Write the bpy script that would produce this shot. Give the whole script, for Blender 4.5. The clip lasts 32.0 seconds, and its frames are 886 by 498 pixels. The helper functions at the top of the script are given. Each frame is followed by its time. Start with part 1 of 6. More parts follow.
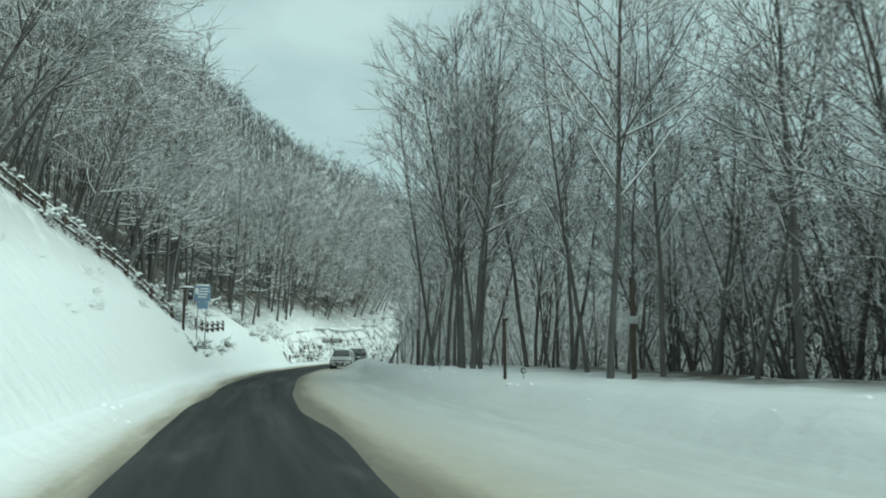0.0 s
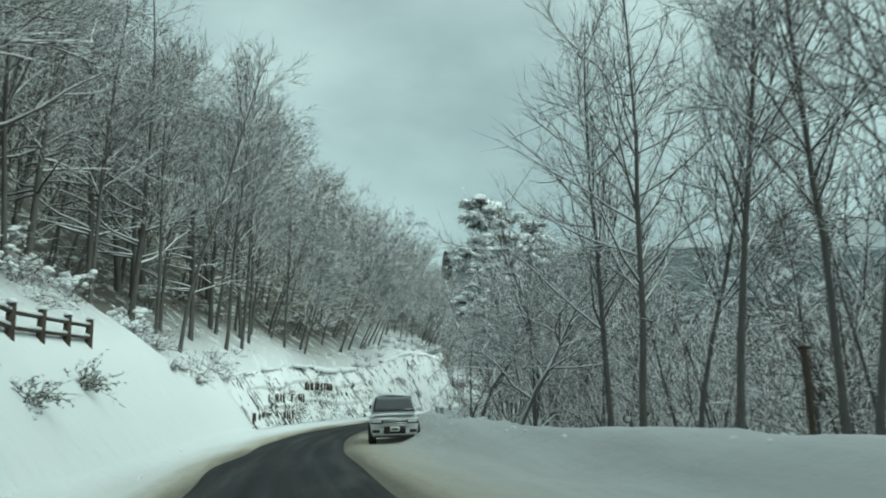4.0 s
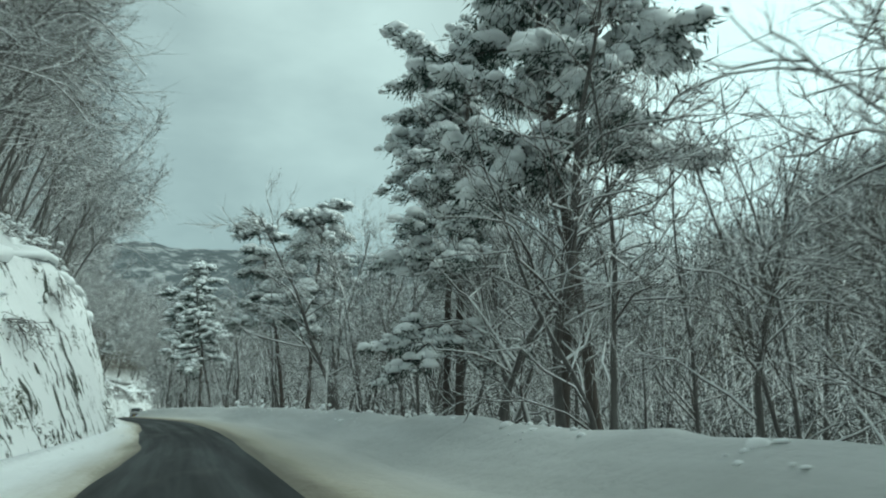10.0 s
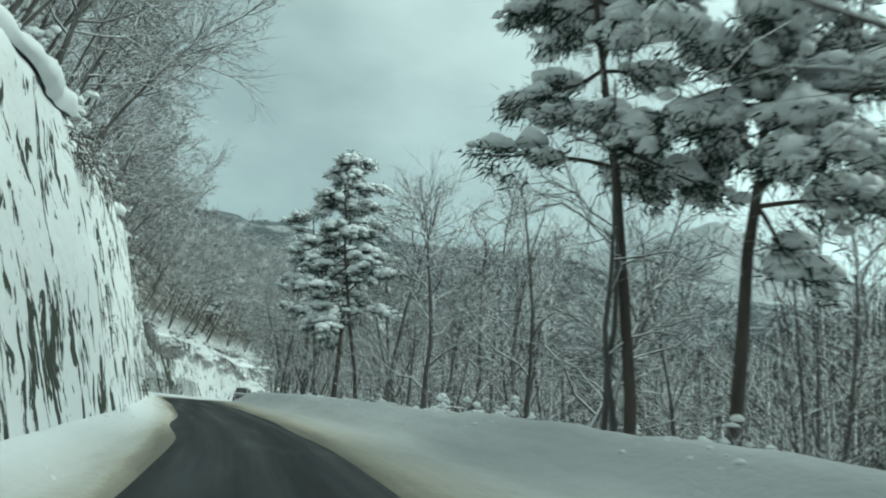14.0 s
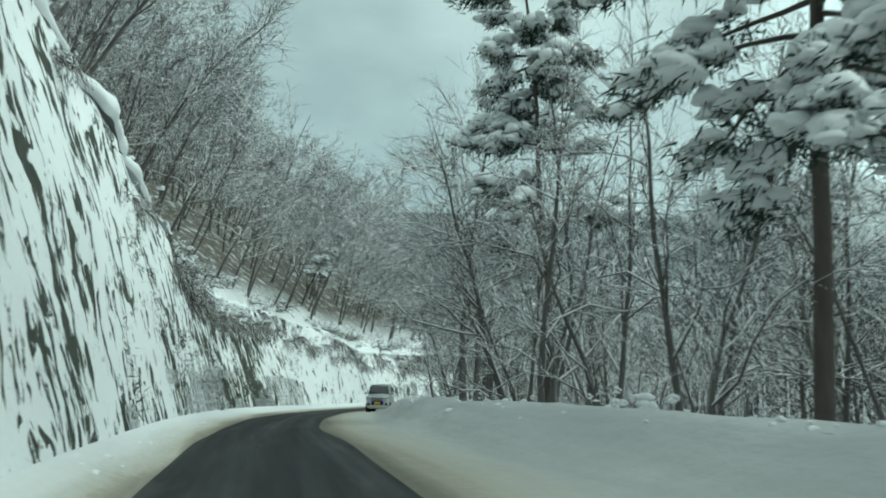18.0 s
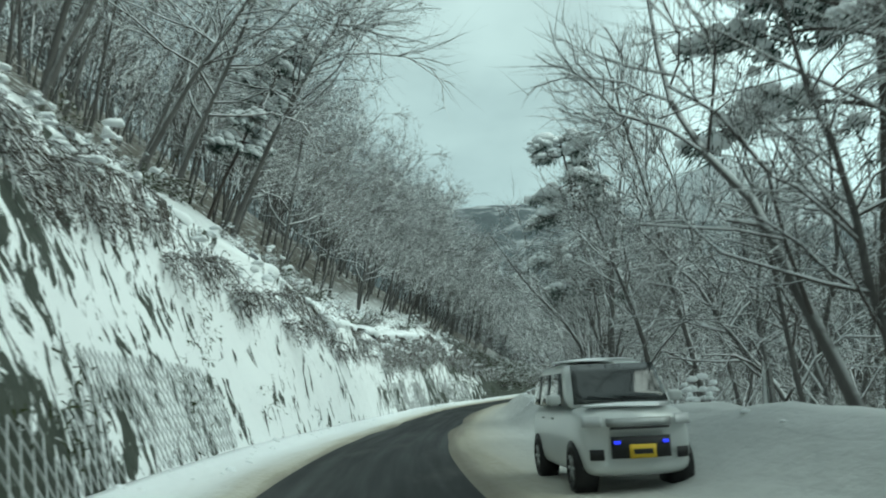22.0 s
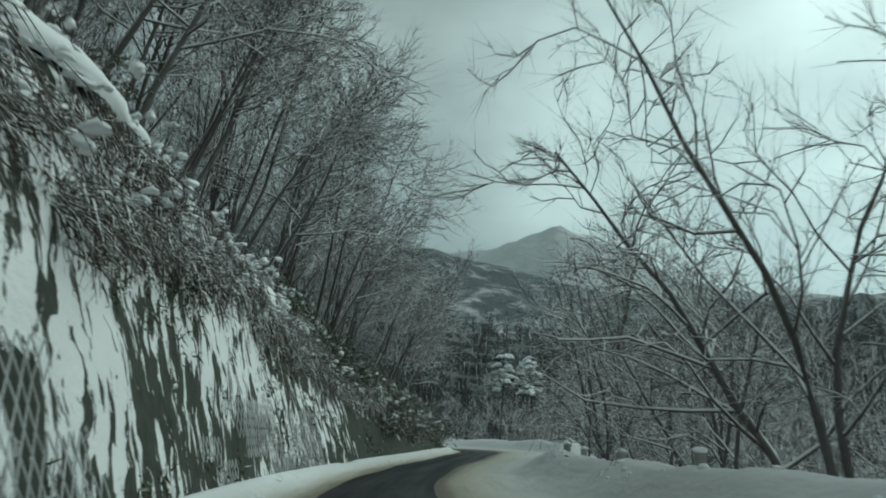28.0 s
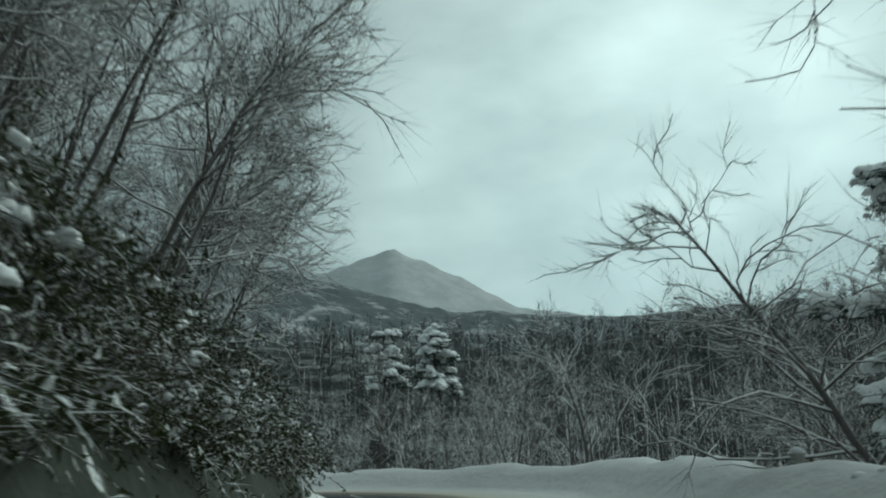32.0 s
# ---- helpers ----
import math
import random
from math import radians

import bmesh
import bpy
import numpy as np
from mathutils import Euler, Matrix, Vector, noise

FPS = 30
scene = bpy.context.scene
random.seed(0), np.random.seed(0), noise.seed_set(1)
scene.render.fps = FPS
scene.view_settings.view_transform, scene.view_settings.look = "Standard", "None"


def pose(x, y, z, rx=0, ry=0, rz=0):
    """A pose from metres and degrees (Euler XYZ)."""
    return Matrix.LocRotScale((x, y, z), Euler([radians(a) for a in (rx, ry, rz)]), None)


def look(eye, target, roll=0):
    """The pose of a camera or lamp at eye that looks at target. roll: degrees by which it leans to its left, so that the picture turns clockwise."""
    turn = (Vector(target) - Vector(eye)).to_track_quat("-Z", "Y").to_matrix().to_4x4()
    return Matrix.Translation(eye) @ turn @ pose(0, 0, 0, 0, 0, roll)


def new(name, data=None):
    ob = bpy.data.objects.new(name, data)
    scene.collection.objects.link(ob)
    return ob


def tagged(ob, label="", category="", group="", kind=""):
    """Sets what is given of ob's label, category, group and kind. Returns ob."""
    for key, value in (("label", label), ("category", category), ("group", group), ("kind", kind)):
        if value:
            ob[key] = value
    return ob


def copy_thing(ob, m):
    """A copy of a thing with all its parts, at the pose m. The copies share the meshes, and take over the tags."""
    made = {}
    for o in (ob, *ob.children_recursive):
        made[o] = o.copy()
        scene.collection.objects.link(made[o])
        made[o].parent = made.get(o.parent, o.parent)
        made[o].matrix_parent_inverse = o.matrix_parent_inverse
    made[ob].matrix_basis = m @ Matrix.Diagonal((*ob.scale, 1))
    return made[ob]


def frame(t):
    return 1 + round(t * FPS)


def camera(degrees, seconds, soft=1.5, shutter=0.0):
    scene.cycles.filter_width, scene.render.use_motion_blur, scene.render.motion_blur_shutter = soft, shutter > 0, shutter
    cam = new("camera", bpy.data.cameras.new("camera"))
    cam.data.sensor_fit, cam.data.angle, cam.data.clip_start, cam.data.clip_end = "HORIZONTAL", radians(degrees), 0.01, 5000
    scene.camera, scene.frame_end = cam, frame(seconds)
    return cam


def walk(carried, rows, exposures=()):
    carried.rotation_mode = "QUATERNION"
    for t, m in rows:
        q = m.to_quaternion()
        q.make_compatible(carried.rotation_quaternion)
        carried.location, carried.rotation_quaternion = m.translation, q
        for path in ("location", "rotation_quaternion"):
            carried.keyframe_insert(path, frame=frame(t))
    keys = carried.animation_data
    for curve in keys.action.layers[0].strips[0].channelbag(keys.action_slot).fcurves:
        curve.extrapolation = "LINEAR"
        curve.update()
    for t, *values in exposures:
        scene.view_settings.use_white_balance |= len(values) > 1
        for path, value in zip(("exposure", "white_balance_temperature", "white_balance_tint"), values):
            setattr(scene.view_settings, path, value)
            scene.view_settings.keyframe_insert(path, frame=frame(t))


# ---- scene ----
cam = camera(57.1, 32.0, soft=1.9, shutter=0.25)
PATH = [
    (0, (0.0, 0.0, 1.3), (-0.01, 1.982, 1.565), 0.1),
    (0.5, (-1.331, 4.795, 1.252), (-1.341, 6.769, 1.569), 1.2),
    (1, (-2.597, 9.573, 1.206), (-2.595, 11.546, 1.535), 1.6),
    (1.5, (-3.831, 14.464, 1.176), (-3.809, 16.436, 1.505), 1.5),
    (2, (-5.078, 19.582, 1.169), (-5.069, 21.553, 1.511), 1.7),
    (2.5, (-6.293, 24.786, 1.189), (-6.266, 26.755, 1.539), 0.4),
    (4.5, (-10.354, 46.366, 1.433), (-10.157, 48.317, 1.829), -2.2),
    (5, (-11.118, 51.625, 1.471), (-10.859, 53.571, 1.856), -3.3),
    (5.5, (-11.758, 56.812, 1.498), (-11.431, 58.751, 1.865), -4.2),
    (6, (-12.267, 61.984, 1.522), (-11.882, 63.91, 1.9), -3.7),
    (6.5, (-12.634, 67.194, 1.546), (-12.185, 69.104, 1.934), -3.1),
    (7, (-12.865, 72.388, 1.577), (-12.342, 74.285, 1.933), -2.7),
    (7.5, (-12.903, 77.521, 1.631), (-12.273, 79.386, 1.983), -2.5),
    (8, (-12.725, 82.509, 1.711), (-12.006, 84.341, 2.069), -2.5),
    (8.5, (-12.302, 87.504, 1.8), (-11.524, 89.308, 2.174), -1.6),
    (9, (-11.629, 92.449, 1.89), (-10.793, 94.223, 2.281), -0.5),
    (9.5, (-10.743, 97.294, 1.973), (-9.827, 99.022, 2.389), -0.0),
    (10, (-9.739, 102.024, 2.047), (-8.712, 103.692, 2.45), -1.0),
    (10.5, (-8.649, 106.723, 2.116), (-7.557, 108.36, 2.471), -1.5),
    (11, (-7.49, 111.516, 2.182), (-6.414, 113.163, 2.542), -0.3),
    (11.5, (-6.285, 116.382, 2.253), (-5.261, 118.06, 2.624), 1.1),
    (12, (-5.042, 121.307, 2.337), (-4.054, 123.001, 2.734), 2.0),
    (12.5, (-3.775, 126.299, 2.439), (-2.805, 128.006, 2.818), 1.8),
    (13, (-2.48, 131.644, 2.566), (-1.555, 133.38, 2.928), 2.1),
    (13.5, (-1.256, 137.019, 2.704), (-0.397, 138.785, 3.085), 2.8),
    (14, (-0.146, 142.467, 2.849), (0.62, 144.271, 3.249), 4.6),
    (14.5, (0.834, 147.893, 2.991), (1.5, 149.734, 3.4), 6.6),
    (16.5, (4.016, 168.809, 3.429), (4.666, 170.659, 3.823), 0.1),
    (17, (4.479, 174.085, 3.514), (5.078, 175.957, 3.888), 0.1),
    (17.5, (4.899, 179.391, 3.599), (5.448, 181.28, 3.955), 0.9),
    (18, (5.31, 184.716, 3.687), (5.877, 186.602, 4.035), 0.5),
    (18.5, (5.716, 190.046, 3.768), (6.29, 191.929, 4.121), 0.6),
    (19, (6.096, 195.339, 3.818), (6.67, 197.224, 4.162), 0.8),
    (19.5, (6.495, 200.562, 3.843), (7.097, 202.438, 4.182), 0.3),
    (20, (6.935, 205.744, 3.85), (7.585, 207.603, 4.199), -1.3),
    (20.5, (7.429, 210.896, 3.845), (8.096, 212.751, 4.177), -1.9),
    (21, (8.029, 215.969, 3.828), (8.725, 217.819, 4.135), -1.7),
    (21.5, (8.803, 220.94, 3.806), (9.516, 222.776, 4.151), -1.0),
    (22, (9.835, 225.923, 3.786), (10.635, 227.722, 4.138), -2.5),
    (22.5, (11.106, 230.891, 3.777), (12.024, 232.635, 4.119), -4.6),
    (23, (12.59, 235.847, 3.769), (13.585, 237.548, 4.107), -5.1),
    (23.5, (14.318, 240.683, 3.736), (15.342, 242.369, 4.061), -4.1),
    (24, (16.277, 245.444, 3.704), (17.332, 247.113, 4.022), -3.1),
    (24.5, (18.255, 249.928, 3.685), (19.335, 251.579, 4.017), -2.9),
    (26.5, (26.565, 266.358, 3.708), (27.672, 267.923, 4.278), -2.3),
    (27, (28.828, 270.852, 3.736), (29.954, 272.427, 4.238), -1.5),
    (27.5, (31.138, 275.243, 3.769), (32.295, 276.818, 4.195), -0.7),
    (28, (33.606, 279.66, 3.797), (34.752, 281.229, 4.27), 1.2),
    (28.5, (36.251, 284.177, 3.836), (37.387, 285.741, 4.349), 2.7),
    (29, (38.841, 288.554, 3.864), (39.996, 290.11, 4.358), 2.2),
    (29.5, (41.422, 292.813, 3.887), (42.594, 294.365, 4.354), 2.1),
    (30, (44.022, 296.898, 3.909), (45.208, 298.44, 4.375), 1.4),
    (30.5, (46.901, 301.084, 3.941), (48.143, 302.575, 4.426), 1.6),
    (31, (50.057, 305.233, 3.999), (51.386, 306.635, 4.517), 0.2),
    (31.5, (53.523, 309.357, 4.082), (54.908, 310.682, 4.65), -1.7),
    (32, (57.327, 313.456, 4.162), (58.768, 314.733, 4.702), -1.9),
]
walk(cam, [(t, look(eye, target, roll)) for t, eye, target, roll in PATH],
     [(0, 0.0, 6100, -16), (6, -0.10, 6100, -16), (12, -0.08, 6100, -16), (17, -0.05, 6100, -16), (20, 0.08, 6100, -16), (22, -0.04, 6100, -16), (24.5, 0.0, 6100, -16), (26.5, -0.98, 6100, -14), (27.2, -0.94, 6100, -14), (28, -0.80, 6150, -13), (30, -0.86, 6150, -12), (32, -0.90, 6150, -12)])

# ---- world and light: a closed winter overcast ----
world = bpy.data.worlds.new("overcast")
scene.world = world
world.use_nodes = True
wn, wl = world.node_tree.nodes, world.node_tree.links
wn.clear()


def wnode(kind, **values):
    n = wn.new(kind)
    for key, value in values.items():
        n.inputs[key].default_value = value
    return n


coord = wn.new("ShaderNodeTexCoord")
split = wn.new("ShaderNodeSeparateXYZ")
wl.new(coord.outputs["Generated"], split.inputs[0])
ramp = wn.new("ShaderNodeValToRGB")
ramp.color_ramp.elements[0].position, ramp.color_ramp.elements[0].color = 0.0, (0.50, 0.58, 0.62, 1)
ramp.color_ramp.elements[1].position, ramp.color_ramp.elements[1].color = 1.0, (0.98, 1.03, 1.06, 1)
mid = ramp.color_ramp.elements.new(0.35)
mid.color = (0.74, 0.83, 0.86, 1)
wl.new(split.outputs[2], ramp.inputs[0])
stretch = wn.new("ShaderNodeMapping")
stretch.inputs["Scale"].default_value = (1.0, 1.0, 2.2)
wl.new(coord.outputs["Generated"], stretch.inputs[0])
puffs = wnode("ShaderNodeTexNoise", Scale=3.2, Detail=5.0, Roughness=0.5)
wl.new(stretch.outputs[0], puffs.inputs["Vector"])
cloud = wn.new("ShaderNodeValToRGB")
cloud.color_ramp.elements[0].position, cloud.color_ramp.elements[0].color = 0.34, (0.78, 0.79, 0.80, 1)
cloud.color_ramp.elements[1].position, cloud.color_ramp.elements[1].color = 0.66, (1.16, 1.15, 1.14, 1)
wl.new(puffs.outputs["Fac"], cloud.inputs[0])
deck = wn.new("ShaderNodeMix")
deck.data_type, deck.blend_type = "RGBA", "MULTIPLY"
deck.inputs[0].default_value = 1.0
wl.new(ramp.outputs[0], deck.inputs[6])
wl.new(cloud.outputs[0], deck.inputs[7])
sky = wn.new("ShaderNodeTexSky")
sky.sky_type, sky.sun_disc = "NISHITA", False
sky.sun_elevation, sky.sun_rotation = radians(38), radians(120)
low, high = wn.new("ShaderNodeBackground"), wn.new("ShaderNodeBackground")
low.inputs["Strength"].default_value, high.inputs["Strength"].default_value = 0.02, 0.68
wl.new(sky.outputs[0], low.inputs[0])
# the cloud is thinner and brighter over the open valley
glow = wn.new("ShaderNodeVectorMath")
glow.operation = "DOT_PRODUCT"
glow.inputs[1].default_value = (0.80, 0.44, 0.40)
wl.new(coord.outputs["Generated"], glow.inputs[0])
thin = wn.new("ShaderNodeMapRange")
thin.interpolation_type = "SMOOTHSTEP"
thin.inputs["From Min"].default_value, thin.inputs["From Max"].default_value = 0.90, 1.0
thin.inputs["To Min"].default_value, thin.inputs["To Max"].default_value = 1.0, 2.2
wl.new(glow.outputs["Value"], thin.inputs["Value"])
brighter = wn.new("ShaderNodeVectorMath")
brighter.operation = "SCALE"
wl.new(deck.outputs[2], brighter.inputs[0])
billow = wnode("ShaderNodeTexNoise", Scale=2.6, Detail=3.0, Roughness=0.45)
wl.new(coord.outputs["Generated"], billow.inputs["Vector"])
holes = wn.new("ShaderNodeMapRange")
holes.inputs["From Min"].default_value, holes.inputs["From Max"].default_value = 0.38, 0.64
holes.inputs["To Min"].default_value, holes.inputs["To Max"].default_value = 1.0, 1.42
wl.new(billow.outputs["Fac"], holes.inputs["Value"])
sector = wn.new("ShaderNodeMapRange")
sector.inputs["From Min"].default_value, sector.inputs["From Max"].default_value = 0.72, 0.92
wl.new(glow.outputs["Value"], sector.inputs["Value"])
broken = wn.new("ShaderNodeMix")
broken.inputs[2].default_value = 1.0
wl.new(sector.outputs[0], broken.inputs[0])
wl.new(holes.outputs[0], broken.inputs[3])
veil = wn.new("ShaderNodeMath")
veil.operation = "MULTIPLY"
wl.new(thin.outputs[0], veil.inputs[0])
wl.new(broken.outputs[0], veil.inputs[1])
wl.new(veil.outputs[0], brighter.inputs["Scale"])
wl.new(brighter.outputs[0], high.inputs[0])
both = wn.new("ShaderNodeAddShader")
wl.new(low.outputs[0], both.inputs[0])
wl.new(high.outputs[0], both.inputs[1])
wl.new(both.outputs[0], wn.new("ShaderNodeOutputWorld").inputs[0])

sun_lamp = bpy.data.lights.new("sun", "SUN")
sun_lamp.energy, sun_lamp.angle, sun_lamp.color = 2.3, radians(60), (0.99, 0.985, 0.97)
new("sun", sun_lamp).matrix_world = look((72, 58, 66), (0, 100, 0))


# ---- materials ----
class Mat:
    """A node material with a Principled shader and short hands for its nodes."""

    def __init__(self, name, color=(0.5, 0.5, 0.5), rough=0.7, metal=0.0, spec=0.3):
        self.m = bpy.data.materials.new(name)
        self.m.use_nodes = True
        self.n, self.l = self.m.node_tree.nodes, self.m.node_tree.links
        self.p = self.n["Principled BSDF"]
        self.p.inputs["Base Color"].default_value = (*color, 1)
        self.p.inputs["Roughness"].default_value = rough
        self.p.inputs["Metallic"].default_value = metal
        self.p.inputs["Specular IOR Level"].default_value = spec

    def node(self, kind, **values):
        n = self.n.new(kind)
        for key, value in values.items():
            n.inputs[key].default_value = value
        return n

    def coords(self, which="Object", scale=(1, 1, 1)):
        c, m = self.n.new("ShaderNodeTexCoord"), self.n.new("ShaderNodeMapping")
        m.inputs["Scale"].default_value = scale
        self.l.new(c.outputs[which], m.inputs[0])
        return m.outputs[0]

    def noise(self, vec, scale, detail=4.0, rough=0.55):
        n = self.node("ShaderNodeTexNoise", Scale=scale, Detail=detail, Roughness=rough)
        self.l.new(vec, n.inputs["Vector"])
        return n.outputs["Fac"]

    def ramp(self, fac, stops):
        r = self.n.new("ShaderNodeValToRGB")
        e = r.color_ramp.elements
        e[0].position, e[1].position = stops[0][0], stops[-1][0]
        made = [e[0]] + [None] * (len(stops) - 2) + [e[1]]
        tints = [(*col, 1) if len(col) == 3 else (col[0],) * 3 + (1,) for _, col in stops]
        made[0].color, made[-1].color = tints[0], tints[-1]
        for k in range(1, len(stops) - 1):
            e.new(stops[k][0]).color = tints[k]
        self.l.new(fac, r.inputs[0])
        return r.outputs[0]

    def math(self, op, a, b=0.0):
        n = self.n.new("ShaderNodeMath")
        n.operation = op
        for k, v in enumerate((a, b)):
            if isinstance(v, (int, float)):
                n.inputs[k].default_value = v
            else:
                self.l.new(v, n.inputs[k])
        return n.outputs[0]

    def mix(self, fac, a, b):
        n = self.n.new("ShaderNodeMix")
        n.data_type = "RGBA"
        for k, v in ((0, fac), (6, a), (7, b)):
            if isinstance(v, tuple):
                n.inputs[k].default_value = (*v, 1)
            elif isinstance(v, (int, float)):
                n.inputs[k].default_value = v
            else:
                self.l.new(v, n.inputs[k])
        return n.outputs[2]

    def up(self, lo, hi):
        """How far the surface faces up, from 0 at lo to 1 at hi."""
        g, s = self.n.new("ShaderNodeNewGeometry"), self.n.new("ShaderNodeSeparateXYZ")
        self.l.new(g.outputs["Normal"], s.inputs[0])
        return self.ramp(s.outputs[2], [(max(lo, 0.0), (0.0,)), (hi, (1.0,))])

    def color(self, out):
        self.l.new(out, self.p.inputs["Base Color"])

    def gloss(self, out):
        self.l.new(out, self.p.inputs["Roughness"])

    def bump(self, out, strength=0.3, distance=0.05):
        b = self.node("ShaderNodeBump", Strength=strength, Distance=distance)
        self.l.new(out, b.inputs["Height"])
        self.l.new(b.outputs[0], self.p.inputs["Normal"])


SNOW = (0.86, 0.88, 0.89)


def make_snow_ground():
    m = Mat("snow_ground", rough=0.62, spec=0.25)
    uv = m.coords("UV")
    parts = m.n.new("ShaderNodeSeparateXYZ")
    m.l.new(uv, parts.inputs[0])
    lat = parts.outputs[1]
    streak = m.noise(m.coords("UV", (0.12, 1.6, 1)), 1.0, 5.0)
    fine = m.noise(m.coords("Object"), 6.0, 6.0)
    # dirty slush beside the bare lane, fading over the oncoming lane
    lat2 = m.math("ADD", lat, m.math("MULTIPLY", m.math("SUBTRACT", streak, 0.5), 0.9))
    right = m.ramp(m.math("DIVIDE", m.math("SUBTRACT", lat2, 1.4), 5.0), [(0.0, (1.0,)), (0.13, (1.0,)), (0.20, (0.72,)), (0.34, (0.42,)), (0.55, (0.16,)), (0.85, (0.0,))])
    left = m.ramp(m.math("DIVIDE", m.math("SUBTRACT", m.math("MULTIPLY", lat2, -1.0), 0.8), 2.0), [(0.0, (1.0,)), (0.20, (1.0,)), (0.36, (0.60,)), (0.62, (0.22,)), (0.9, (0.0,))])
    side = m.math("GREATER_THAN", lat, 0.3)
    dirt = m.math("ADD", m.math("MULTIPLY", right, side), m.math("MULTIPLY", left, m.math("SUBTRACT", 1.0, side)))
    grain = m.math("MULTIPLY", dirt, m.math("ADD", 0.55, m.math("MULTIPLY", fine, 0.7)))
    tone = m.mix(m.noise(m.coords("Object"), 0.25, 4.0), (0.80, 0.83, 0.85), SNOW)
    # the oncoming lane is driven hard and grey; the bank's shade is painted alike
    packed_shade = m.ramp(m.math("DIVIDE", lat2, 8.0), [(0.26, (0.0,)), (0.36, (0.80,)), (0.78, (0.85,)), (0.90, (0.55,)), (1.0, (0.40,))])
    tone = m.mix(m.math("MULTIPLY", packed_shade, m.math("ADD", 0.5, streak)), tone, (0.47, 0.485, 0.485))
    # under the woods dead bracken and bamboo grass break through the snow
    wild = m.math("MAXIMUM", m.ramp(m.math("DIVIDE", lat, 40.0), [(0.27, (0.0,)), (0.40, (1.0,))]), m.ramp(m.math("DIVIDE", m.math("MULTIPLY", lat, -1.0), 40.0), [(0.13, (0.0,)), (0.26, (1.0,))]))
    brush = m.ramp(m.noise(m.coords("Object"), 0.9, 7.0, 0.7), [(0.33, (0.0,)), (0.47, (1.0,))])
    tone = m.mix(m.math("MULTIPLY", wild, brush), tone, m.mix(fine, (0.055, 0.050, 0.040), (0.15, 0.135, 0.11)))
    slush = m.ramp(dirt, [(0.55, (0.43, 0.40, 0.32)), (0.98, (0.19, 0.17, 0.135))])
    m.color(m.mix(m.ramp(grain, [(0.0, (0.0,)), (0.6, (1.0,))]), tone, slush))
    m.bump(m.math("ADD", m.noise(m.coords("Object"), 1.3, 7.0, 0.6), m.math("MULTIPLY", streak, 0.4)), 0.6, 0.2)
    return m.m


def make_asphalt():
    m = Mat("wet_asphalt", rough=0.6, spec=0.18)
    tracks = m.noise(m.coords("UV", (0.06, 1.5, 1)), 1.0, 4.0)
    grain = m.noise(m.coords("Object"), 90.0, 2.0)
    blot = m.noise(m.coords("UV", (0.22, 0.9, 1)), 1.0, 5.0)
    base = m.mix(grain, (0.015, 0.017, 0.018), (0.030, 0.032, 0.033))
    film = m.ramp(blot, [(0.56, (0.0,)), (0.74, (0.22,))])
    m.color(m.mix(film, base, (0.22, 0.22, 0.21)))
    m.gloss(m.ramp(tracks, [(0.35, (0.50,)), (0.7, (0.80,))]))
    m.bump(grain, 0.3, 0.01)
    return m.m


